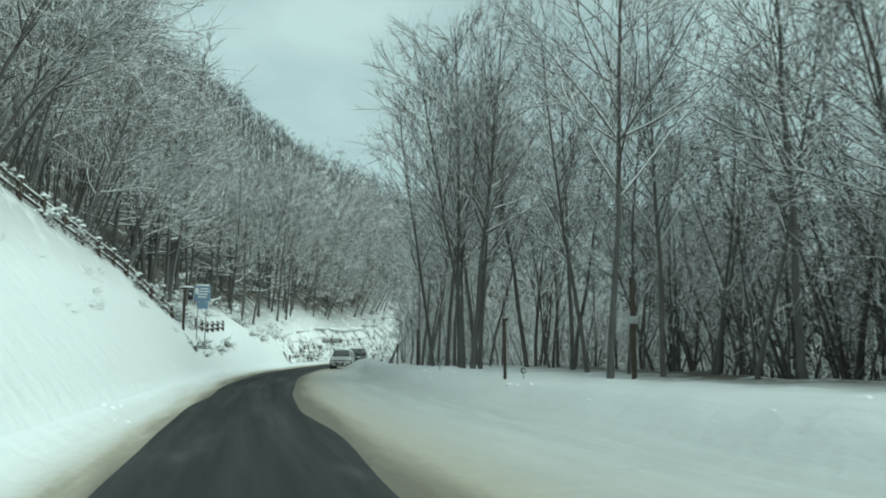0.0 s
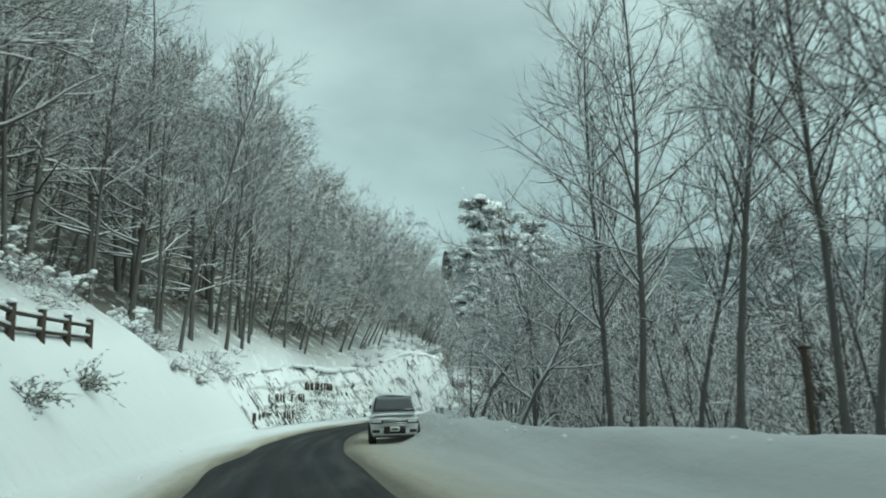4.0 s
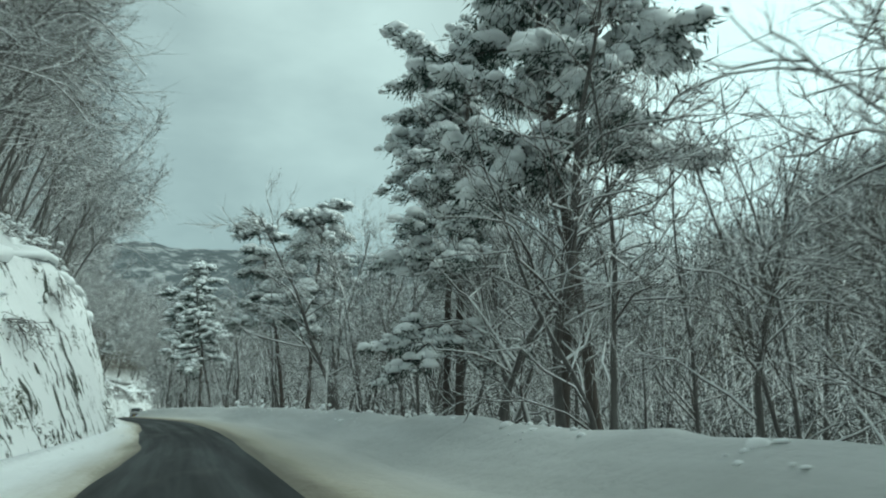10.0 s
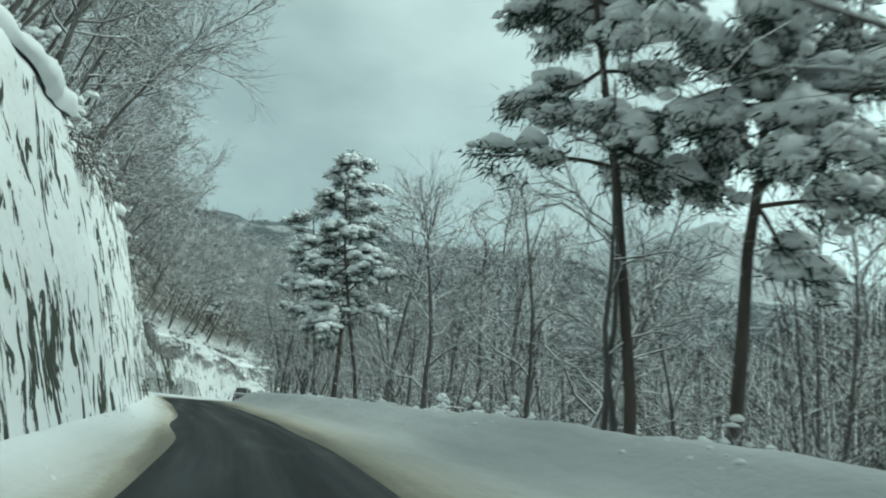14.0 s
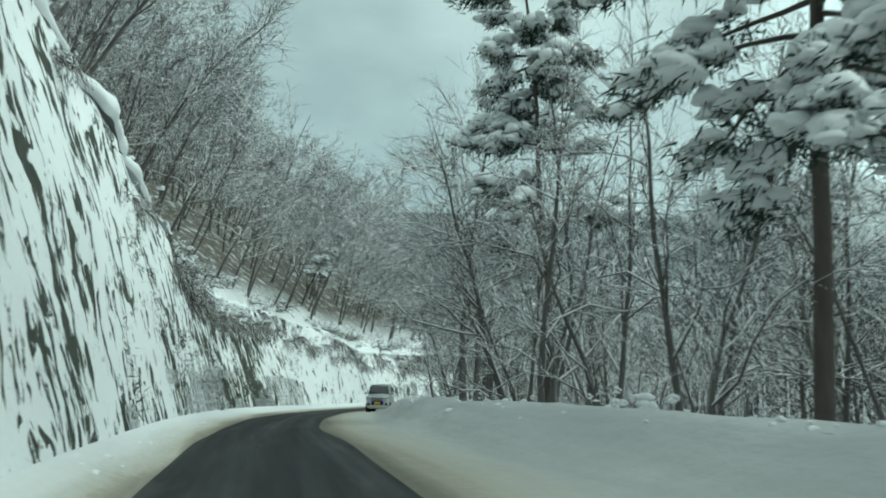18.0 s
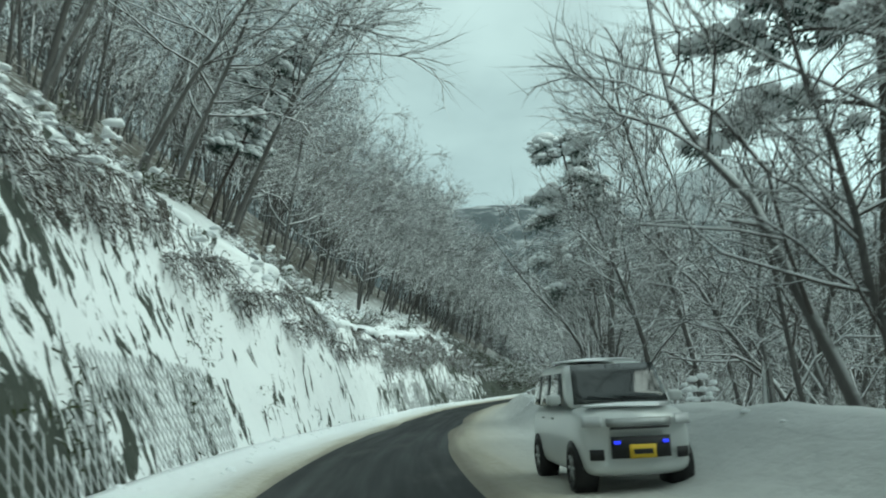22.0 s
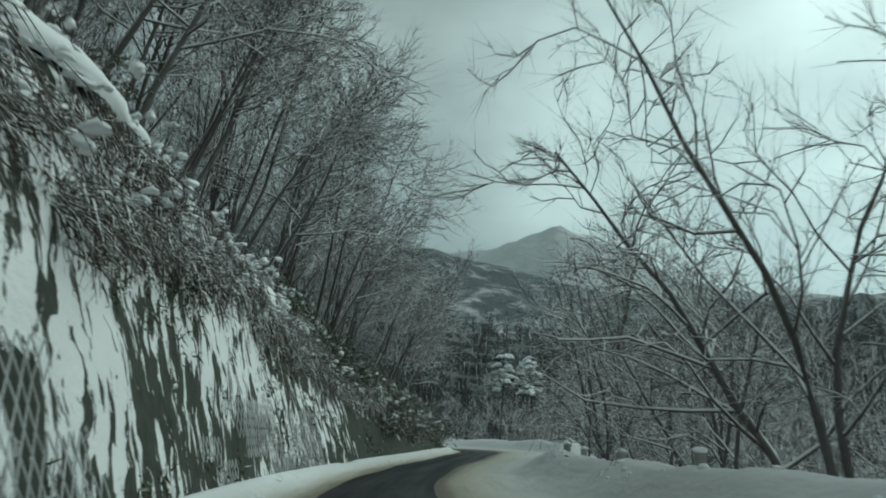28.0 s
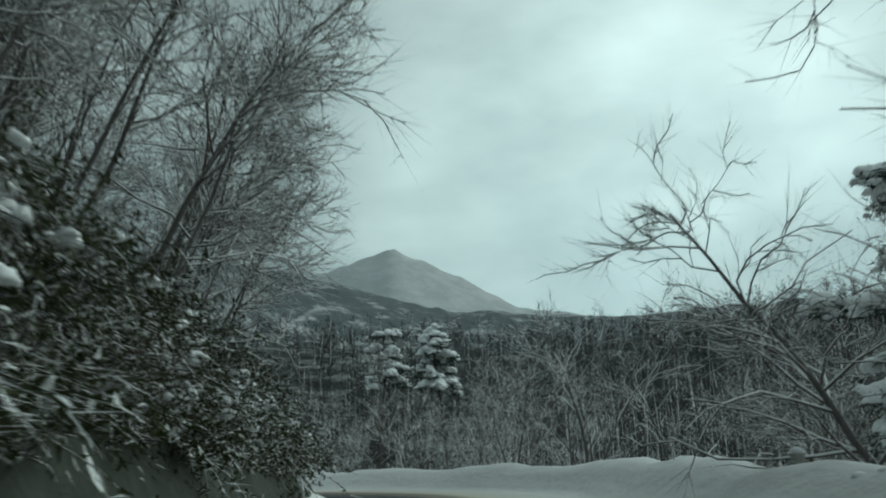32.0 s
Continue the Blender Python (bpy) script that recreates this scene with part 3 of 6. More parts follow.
# ---- trees ----
class Soup:
    """Loose tubes, spikes and lumps that end up as one mesh."""

    def __init__(self):
        self.v, self.f, self.i = [], [], []

    def tube(self, pts, radii, sides, mat=0):
        base = len(self.v)
        n = len(pts)
        for k in range(n):
            a, b = pts[max(k - 1, 0)], pts[min(k + 1, n - 1)]
            ax = (b - a).normalized() if (b - a).length > 1e-6 else Vector((0, 0, 1))
            ref = Vector((1, 0, 0)) if abs(ax.z) > 0.9 else Vector((0, 0, 1))
            u = ax.cross(ref).normalized()
            w = u.cross(ax)
            for j in range(sides):
                t = 2 * math.pi * (j + 0.25) / sides
                self.v.append(pts[k] + (u * math.cos(t) + w * math.sin(t)) * radii[k])
        for k in range(n - 1):
            for j in range(sides):
                j2 = (j + 1) % sides
                self.f.append((base + k * sides + j, base + k * sides + j2, base + (k + 1) * sides + j2, base + (k + 1) * sides + j))
                self.i.append(mat)

    def spike(self, p, q, r, mat=0):
        base = len(self.v)
        ax = (q - p).normalized()
        ref = Vector((1, 0, 0)) if abs(ax.z) > 0.9 else Vector((0, 0, 1))
        u = ax.cross(ref).normalized() * r
        w = u.cross(ax)
        self.v += [p + u - w * 0.5, p - u - w * 0.5, p + w, q]
        self.f += [(base, base + 2, base + 3), (base + 2, base + 1, base + 3), (base + 1, base, base + 3)]
        self.i += [mat] * 3

    def blade(self, p, q, r, mat=0):
        base = len(self.v)
        side = (q - p).cross(Vector((random.uniform(-1, 1), random.uniform(-1, 1), random.uniform(-1, 1)))).normalized() * r
        self.v += [p + side, p - side, q]
        self.f.append((base, base + 1, base + 2))
        self.i.append(mat)

    def lump(self, c, rx, ry, rz, mat=0, sides=8, rings=3, flat=0.25):
        """A snow pillow: a lumpy dome over a shallow underside."""
        base = len(self.v)
        ph = random.uniform(0, 6)
        for k in range(rings + 1):
            e = -0.35 + (math.pi / 2 + 0.35) * k / (rings + 1)
            for j in range(sides):
                t = 2 * math.pi * j / sides
                g = 1 + 0.22 * math.sin(2 * t + ph + k) + 0.12 * math.sin(3 * t + 2 * ph)
                z = math.sin(e) * rz * (1 if e > 0 else flat)
                self.v.append(c + Vector((math.cos(t) * math.cos(e) * rx * g, math.sin(t) * math.cos(e) * ry * g, z + rz * 0.06 * math.sin(3 * t + ph))))
        self.v.append(c + Vector((0, 0, rz)))
        self.v.append(c - Vector((0, 0, rz * 0.15)))
        for k in range(rings):
            for j in range(sides):
                j2 = (j + 1) % sides
                self.f.append((base + k * sides + j, base + k * sides + j2, base + (k + 1) * sides + j2, base + (k + 1) * sides + j))
                self.i.append(mat)
        last = base + rings * sides
        for j in range(sides):
            self.f.append((last + j, last + (j + 1) % sides, base + (rings + 1) * sides))
            self.f.append((base + (j + 1) % sides, base + j, base + (rings + 1) * sides + 1))
            self.i += [mat, mat]

    def data(self, name, mats, smooth=True):
        me = bpy.data.meshes.new(name)
        me.from_pydata([tuple(p) for p in self.v], [], self.f)
        for m in mats:
            me.materials.append(m)
        me.polygons.foreach_set("material_index", self.i)
        if smooth:
            me.polygons.foreach_set("use_smooth", [True] * len(me.polygons))
        me.update()
        return me


def rand_dir(spread=1.0):
    return Vector((random.gauss(0, spread), random.gauss(0, spread), random.gauss(0, spread)))


def limb(start, way, length, segs, bend, lift):
    """A crooked line from start: bend per piece, and a pull up or down."""
    pts, p, d = [start.copy()], start.copy(), way.normalized()
    for _ in range(segs):
        d = (d + rand_dir(bend) + Vector((0, 0, lift))).normalized()
        p = p + d * (length / segs)
        pts.append(p.copy())
    return pts


def along(pts, f):
    x = f * (len(pts) - 1)
    k = min(int(x), len(pts) - 2)
    return pts[k].lerp(pts[k + 1], x - k), (pts[k + 1] - pts[k]).normalized()


def fan_out(way, angle):
    side = way.cross(rand_dir(1.0)).normalized()
    return (way * math.cos(angle) + side * math.sin(angle)).normalized()


def bare_tree(name, seed, tall=12.0, girth=0.16, stems=1, first=0.3, limbs=18, forks=6, twigs=7, lean=Vector((0, 0, 0)), up=0.10, reach=0.34, crook=0.10, fine=True, label="", snow=True, fork=(0.45, 1.05)):
    random.seed(seed)
    trunk, crown = Soup(), Soup()
    for stem in range(stems):
        start = Vector((random.uniform(-0.25, 0.25), random.uniform(-0.25, 0.25), -0.8)) if stems > 1 else Vector((0, 0, -0.8))
        way = (Vector((0, 0, 1)) + lean * 0.35 + (rand_dir(0.15) if stems > 1 else rand_dir(0.03))).normalized()
        high = tall * random.uniform(0.75, 1.0) if stem else tall * random.uniform(0.92, 1.05)
        thick = girth * (0.75 if stems > 1 else 1.0)
        segs = 9 if fine else 6
        axis = limb(start, way, high + 0.8, segs, crook * 0.5, 0.07)
        for k, p in enumerate(axis):
            axis[k] = p + lean * high * 0.35 * (k / segs) ** 2
        radii = [thick * (1.25 if k == 0 else 1.0) * (1 - 0.9 * (k / segs) ** 0.9) + 0.012 for k in range(segs + 1)]
        trunk.tube(axis, radii, 8 if fine else 6)
        for _ in range(max(3, limbs // stems)):
            f = random.uniform(first, 0.97) ** 0.85
            p, ax = along(axis, f)
            ang = random.uniform(*fork)
            ln = high * reach * (1.15 - f * 0.75) * random.uniform(0.7, 1.25)
            out = limb(p, (fan_out(ax, ang) + lean * 0.5).normalized(), ln, 4 if fine else 3, crook * 1.6, up * 0.8)
            r0 = max(0.013, thick * (1 - f * 0.9) * 0.42)
            n = len(out) - 1
            crown.tube(out, [r0 * (1 - 0.8 * k / n) + 0.006 for k in range(n + 1)], 5 if fine else 4)
            if snow and fine:
                lift = [q + Vector((0, 0, r0 * (1 - 0.7 * k / n) * 0.9 + 0.008)) for k, q in enumerate(out)]
                if abs((out[-1] - out[0]).normalized().z) < 0.92 and random.random() < 0.9:
                    crown.tube(lift, [(r0 * (1 - 0.7 * k / n) + 0.010) * 0.75 for k in range(n + 1)], 4, 1)
            for _ in range(forks):
                q, bx = along(out, random.uniform(0.2, 1.0))
                sub = limb(q, fan_out(bx, random.uniform(0.35, 0.9)), ln * random.uniform(0.3, 0.55), 3 if fine else 2, crook * 1.8, up)
                m = len(sub) - 1
                r1 = max(0.009, r0 * 0.35)
                if fine:
                    crown.tube(sub, [r1 * (1 - 0.7 * k / m) + 0.004 for k in range(m + 1)], 3)
                else:
                    crown.spike(sub[0], sub[-1], r1 * 1.3 + 0.006)
                if snow and fine and random.random() < 0.7 and abs((sub[-1] - sub[0]).normalized().z) < 0.8:
                    crown.tube([w + Vector((0, 0, r1 + 0.006)) for w in sub], [0.016, 0.017, 0.014, 0.006][: m + 1], 3, 1)
                for _ in range(twigs):
                    w, cx = along(sub, random.uniform(0.15, 1.0))
                    tip = w + fan_out(cx, random.uniform(0.3, 0.9)) * ln * random.uniform(0.16, 0.40) + Vector((0, 0, 0.05))
                    crown.blade(w, tip, random.uniform(0.004, 0.008) * (1.0 if fine else 1.8), 1 if snow and random.random() < 0.22 else 0)
    root = new(name)
    for what, soup, mats in (("trunk", trunk, [M_TRUNK]), ("crown", crown, [M_TWIG, M_SNOW])):
        ob = new(what, soup.data(what, mats))
        ob.parent = root
    return tagged(root, label, "tree")


def spray(needles, snow, c, size, out_way, white=0.8):
    """Drooping needles round the end of a twig under a pillow of snow."""
    for _ in range(int(54 * size**0.7)):
        p = c + rand_dir(size * 0.30)
        p.z = c.z + (p.z - c.z) * 0.45
        way = (out_way * random.uniform(0.3, 1.0) + rand_dir(0.45) + Vector((0, 0, random.uniform(-0.9, 0.1)))).normalized()
        needles.blade(p, p + way * size * random.uniform(0.25, 0.5), random.uniform(0.016, 0.034))
    if random.random() < white:
        flat_way = Vector((out_way.x, out_way.y, 0)).normalized() if out_way.xy.length > 0.1 else Vector((1, 0, 0))
        for f, k in ((-0.15, 1.0), (0.28, 0.72), (0.58, 0.42)):
            if random.random() < 0.15:
                continue
            r = size * k * random.uniform(0.34, 0.50)
            p = c + flat_way * size * f + rand_dir(size * 0.09) + Vector((0, 0, size * (0.12 - 0.34 * max(f, 0) ** 1.3)))
            snow.lump(p, r * random.uniform(0.9, 1.35), r * random.uniform(0.9, 1.35), r * random.uniform(0.75, 1.05), 0, 7, 2, 0.45)


def pine_tree(name, seed, tall=16.0, girth=0.22, first=0.5, whorls=9, spread=3.0, cone=0.6, bend=0.04, white=0.8, sizes=(0.45, 0.85), lean=Vector((0, 0, 0)), rise=0.25, gaps=0.15, droop=-0.10, label=""):
    random.seed(seed)
    trunk = Soup()
    segs = 10
    axis = limb(Vector((0, 0, -1.2)), Vector((0, 0, 1)) + lean * 0.4, tall + 1.2, segs, bend, 0.06)
    trunk.tube(axis, [girth * (1.3 if k == 0 else 1.0) * (1 - 0.86 * k / segs) + 0.02 for k in range(segs + 1)], 9)
    for _ in range(7):
        # dead stubs below the crown
        p, ax = along(axis, random.uniform(0.2, max(0.25, first)))
        trunk.spike(p, p + fan_out(ax, 1.3) * random.uniform(0.4, 1.3), 0.022)
    branches = []
    for w in range(whorls):
        f = first + (1 - first) * (w + random.uniform(-0.4, 0.4)) / max(1, whorls - 1)
        f = min(max(f, 0.15), 0.985)
        p, _ = along(axis, f)
        wide_here = spread * (1 - cone * (f - first) / max(0.01, 1 - first)) * random.uniform(0.7, 1.2)
        turn = random.uniform(0, 6.28)
        count = random.choice((4, 5, 5, 6))
        for j in range(count):
            if random.random() < gaps:
                continue
            wood, needles, snow = Soup(), Soup(), Soup()
            t = turn + j * 6.283 / count + random.uniform(-0.5, 0.5)
            ln = wide_here * random.uniform(0.5, 1.15)
            base = p + Vector((0, 0, random.uniform(-0.45, 0.45)))
            out = limb(base, Vector((math.cos(t), math.sin(t), random.uniform(-0.25, 0.35) + rise)), ln, 5, 0.13, droop)
            wood.tube(out, [0.055 * (1 - 0.8 * k / 5) + 0.012 for k in range(6)], 5)
            for f2 in (0.4, 0.55, 0.7, 0.85, 1.0):
                if f2 < 0.7 and ln < 1.2:
                    continue
                q, ax = along(out, f2)
                for _ in range(2 if f2 < 0.95 else 1):
                    way = fan_out(ax, random.uniform(0.3, 1.1)) if f2 < 0.95 else ax
                    way.z *= 0.4
                    twig = limb(q, way, random.uniform(0.25, 0.60) * (0.5 + ln * 0.25), 2, 0.15, -0.10)
                    wood.tube(twig, [0.018, 0.013, 0.008], 3)
                    spray(needles, snow, twig[-1], random.uniform(*sizes), way.normalized(), white)
            branches.append((wood, needles, snow))
    wood, needles, snow = Soup(), Soup(), Soup()
    wood.tube([axis[-2].lerp(axis[-1], 0.7), axis[-1] + Vector((0, 0, 0.5))], [0.03, 0.01], 4)
    for k in range(3):
        spray(needles, snow, axis[-1] + rand_dir(0.2) + Vector((0, 0, 0.15 * k)), sizes[0], (Vector((0, 0, 0.7)) + rand_dir(0.5)).normalized(), white)
    branches.append((wood, needles, snow))
    root = new(name)
    new("trunk", trunk.data("trunk", [M_RED_BARK])).parent = root
    for wood, needles, snow in branches:
        ob = new("branch", wood.data("branch", [M_RED_BARK]))
        ob.parent = root
        if needles.f:
            leaf = new("needles", needles.data("needles", [M_NEEDLE]))
            leaf.parent = ob
            tagged(leaf, kind="stuff")
        if snow.f:
            cap = new("snow_cover", snow.data("snow_cover", [M_SNOW]))
            cap.parent = ob
            tagged(cap, kind="stuff")
    return tagged(root, label, "pine tree")


def shrub(name, seed, wide=1.2, high=1.0, stems=46, droop=0.25, leaves=90, leaf=0.07, mat=None, caps=5, snowy=False, label="", category="shrub"):
    random.seed(seed)
    wood, leafy = Soup(), Soup()
    for _ in range(stems):
        t = random.uniform(0, 6.283)
        way = Vector((math.cos(t) * random.uniform(0.2, 1.0), math.sin(t) * random.uniform(0.2, 1.0), random.uniform(0.4, 1.0)))
        ln = random.uniform(0.6, 1.2) * (wide * 0.6 + high * 0.6)
        pts = limb(Vector((random.uniform(-0.35, 0.35) * wide, random.uniform(-0.35, 0.35) * wide, -0.25)), way, ln, 3, 0.18, -droop * 1.3)
        wood.tube(pts, [0.012, 0.010, 0.007, 0.003], 3)
        if snowy:
            wood.tube([p + Vector((0, 0, 0.018)) for p in pts], [0.014, 0.017, 0.015, 0.006], 3, 1)
            for _ in range(7):
                q, ax = along(pts, random.uniform(0.3, 1.0))
                wood.blade(q, q + fan_out(ax, 0.7) * ln * random.uniform(0.2, 0.45), 0.009, random.choice((0, 0, 1)))
        for _ in range(3):
            q, ax = along(pts, random.uniform(0.4, 1.0))
            wood.blade(q, q + fan_out(ax, 0.6) * ln * 0.25, 0.008)
        for _ in range(leaves // stems + (1 if leaves else 0)):
            q, ax = along(pts, random.uniform(0.25, 1.0))
            leafy.blade(q, q + (rand_dir(1.0) + Vector((0, 0, -0.6))).normalized() * leaf * random.uniform(1.4, 3.0), leaf * 0.45)
    for _ in range(caps * 5):
        c = Vector((random.uniform(-0.6, 0.6) * wide, random.uniform(-0.6, 0.6) * wide, high * random.uniform(0.2, 0.75)))
        r = wide * random.uniform(0.03, 0.11)
        for _ in range(3):
            leafy.lump(c + rand_dir(r * 0.5), r * random.uniform(0.5, 1.2), r * random.uniform(0.5, 1.2), r * random.uniform(0.5, 0.9), 1, 7, 2, 0.5)
    root = new(name)
    for what, soup, mats in (("twig_tangle", wood, [M_TWIG, M_SNOW]), ("foliage", leafy, [mat or M_BUSH, M_SNOW])):
        if soup.f:
            ob = new(what, soup.data(what, mats))
            ob.parent = root
    return tagged(root, label, category)


def stand(kind, s, d, scale=1.0, turn=None, sink=0.15, tilt=0.0, group="", label=""):
    """A copy of a plant on the ground at s, d; tilt leans it towards the road in degrees."""
    turn = random.uniform(0, 360) if turn is None else turn
    p = place(s, d)
    side = Vector((float(line(s, ROAD_N[:, 0])), float(line(s, ROAD_N[:, 1])), 0)) * (1 if d < 0 else -1)
    m = Matrix.Translation(p - Vector((0, 0, sink)))
    if tilt:
        m = m @ Matrix.Rotation(radians(tilt), 4, Vector((0, 0, 1)).cross(side))
    m = m @ Matrix.Rotation(radians(turn), 4, "Z") @ Matrix.Diagonal((scale, scale, scale * 1.0, 1))
    ob = copy_thing(kind, Matrix.Identity(4))
    ob.matrix_basis = m
    return tagged(ob, label, "", group)


BATCH = {}


def batch(wood, kind, s, d, scale, turn, tilt):
    """One more tree of a wood that is joined into a single object."""
    side = Vector((float(line(s, ROAD_N[:, 0])), float(line(s, ROAD_N[:, 1])), 0)) * (1 if d < 0 else -1)
    m = Matrix.Translation(place(s, d) - Vector((0, 0, 0.2))) @ Matrix.Rotation(radians(tilt), 4, Vector((0, 0, 1)).cross(side)) @ Matrix.Rotation(radians(turn), 4, "Z") @ Matrix.Scale(scale, 4)
    BATCH.setdefault(wood, []).append((kind, m))


def join_batch(wood, label):
    kinds, verts, corners, starts, index, vbase, cbase = {}, [], [], [], [], 0, 0
    for kind, m in BATCH[wood]:
        if kind not in kinds:
            rows = []
            for o in kind.children:
                me = o.data
                co = np.empty(len(me.vertices) * 3)
                me.vertices.foreach_get("co", co)
                li = np.empty(len(me.loops), dtype=np.int32)
                me.loops.foreach_get("vertex_index", li)
                ls0 = np.empty(len(me.polygons), dtype=np.int32)
                me.polygons.foreach_get("loop_start", ls0)
                mi = np.empty(len(me.polygons), dtype=np.int32)
                me.polygons.foreach_get("material_index", mi)
                rows.append((co.reshape(-1, 3), li, ls0, mi + (0 if o.name.startswith("trunk") else 1)))
            kinds[kind] = rows
        a = np.array(m)
        for co, li, ls0, mi in kinds[kind]:
            verts.append(co @ a[:3, :3].T + a[:3, 3])
            corners.append(li + vbase)
            starts.append(ls0 + cbase)
            index.append(mi)
            vbase += len(co)
            cbase += len(li)
    verts, corners, starts, index = (np.concatenate(x) for x in (verts, corners, starts, index))
    me = bpy.data.meshes.new(wood)
    me.vertices.add(len(verts))
    me.vertices.foreach_set("co", verts.astype(np.float32).ravel())
    me.loops.add(len(corners))
    me.loops.foreach_set("vertex_index", corners.astype(np.int32))
    me.polygons.add(len(starts))
    me.polygons.foreach_set("loop_start", starts.astype(np.int32))
    for m in (M_TRUNK, M_TWIG, M_SNOW):
        me.materials.append(m)
    me.polygons.foreach_set("material_index", index.astype(np.int32))
    me.polygons.foreach_set("use_smooth", np.ones(len(starts), dtype=bool))
    me.update(calc_edges=True)
    me.validate()
    tagged(new(wood, me), label, "woods", kind="stuff")


L_TALL = "tall slender bare tree with snow on its branches"
L_WIDE = "bare spreading tree with snow lying along its limbs"
L_SLOPE = "bare tree leaning from the hillside over the road"
PATTERNS = []


def pattern(ob):
    PATTERNS.append(ob)
    return ob


LOW = [pattern(bare_tree("bare_tree", 80 + k, tall=11 + k, girth=0.085, stems=1 + k % 2, first=0.15, limbs=16, forks=6, twigs=7, lean=Vector((0.2, 0, 0)), up=0.05, reach=0.42, crook=0.20, fine=False, label="bare winter tree deep in the woods")) for k in range(4)]
TALL = [pattern(bare_tree("bare_tree", 10 + k, tall=16 + k, girth=0.095 + 0.012 * k, first=0.30, limbs=38, forks=6, twigs=12, up=0.10, reach=0.31, crook=0.08, label=L_TALL)) for k in range(4)]
WIDE = [pattern(bare_tree("bare_tree", 30 + k, tall=10.5 + k * 0.8, girth=0.125 + 0.012 * k, stems=1 + k % 3, first=0.2, limbs=24, forks=7, twigs=11, up=0.06, reach=0.42, crook=0.22, label=L_WIDE)) for k in range(5)]
OPEN = [pattern(bare_tree("bare_tree", 300 + k, tall=14 + k, girth=0.18, stems=1, first=0.26, limbs=17, forks=8, twigs=13, up=0.12, reach=0.46, crook=0.16, label="large bare tree with spreading snowy limbs by the bank")) for k in range(2)]
LARCH = [pattern(bare_tree("bare_tree", 320 + k, tall=17 + k, girth=0.19, first=0.16, limbs=52, forks=6, twigs=9, up=0.02, reach=0.21, crook=0.07, fork=(1.05, 1.55), label="tall dark larch with snow on its level branches")) for k in range(2)]
FAN = [pattern(bare_tree("bare_tree", 50 + k, tall=9.5 + k, girth=0.095, stems=1 + k % 2, first=0.25, limbs=30, forks=7, twigs=12, lean=Vector((0.35, 0, 0)), up=0.02, reach=0.42, crook=0.14, label=L_SLOPE)) for k in range(4)]
MID = [pattern(bare_tree("bare_tree", 70 + k, tall=10.5 + k, girth=0.095, stems=1 + k % 2, first=0.18, limbs=19, forks=7, twigs=8, lean=Vector((0.2, 0, 0)), up=0.06, reach=0.42, crook=0.19, fine=False, label="bare winter tree on the wooded slope")) for k in range(5)]
PINE_TALL = [pattern(pine_tree("red_pine", 90 + k, tall=16 + k, girth=0.16, first=0.54, whorls=7, spread=3.2, cone=0.35, sizes=(0.62, 1.05), rise=0.1, label="red pine with a bare trunk and snow-laden crown")) for k in range(3)]
PINE_LOOSE = [pattern(pine_tree("red_pine", 200 + k, tall=17, girth=0.17, first=0.46, whorls=8, spread=4.2, cone=0.35, bend=0.07, sizes=(0.75, 1.25), rise=0.2, gaps=0.3, label="broad irregular red pine with snow on its drooping sprays")) for k in range(2)]
PINE_CONE = [pattern(pine_tree("red_pine", 95 + k, tall=19, girth=0.19, first=0.30 + 0.12 * k, whorls=12, spread=3.9 + 0.4 * k, cone=0.74, sizes=(0.55, 1.0), white=0.9, rise=0.0, gaps=0.16, droop=-0.16, label="tall conical pine loaded with snow")) for k in range(2)]
YOUNG_PINE = pattern(pine_tree("young_pine", 210, tall=11, girth=0.09, first=0.45, whorls=7, spread=1.3, cone=0.4, bend=0.06, sizes=(0.6, 0.95), white=1.0, rise=0.0, gaps=0.35, label="young pine with snow pillows leaning out of the hillside"))
PINE_FLAT = [pattern(pine_tree("umbrella_pine", 220 + k, tall=9, girth=0.13, first=0.70, whorls=5, spread=1.6, cone=0.6, white=1.0, sizes=(0.6, 0.95), rise=0.0, gaps=0.05, droop=-0.14, label="umbrella-shaped pine with heavy snow pads below the bend")) for k in range(2)]
BRAKE = [pattern(shrub("thicket_shrub", 150 + k, wide=1.6, high=2.2, stems=26, droop=0.20, leaves=0, caps=2, snowy=True, label="arching leafless thicket bent down by snow")) for k in range(3)]
BUSH = [pattern(shrub("shrub", 120 + k, wide=1.0 + 0.2 * k, high=0.9, stems=44, droop=0.22, leaves=150, leaf=0.045, caps=3, label="tangled dead undergrowth dusted with snow")) for k in range(3)]
DRAPE = [pattern(shrub("hanging_shrub", 130 + k, wide=1.3, high=0.5, stems=100, droop=0.62, leaves=620, leaf=0.030, caps=1, label="brown creepers hanging over the edge of the cut slope", category="creeper")) for k in range(3)]
GREEN = [pattern(shrub("evergreen_shrub", 140 + k, wide=1.3, high=1.2, stems=60, droop=0.25, leaves=1300, leaf=0.050, mat=M_EVERGREEN, caps=1, label="dark evergreen shrub with clumps of snow")) for k in range(2)]

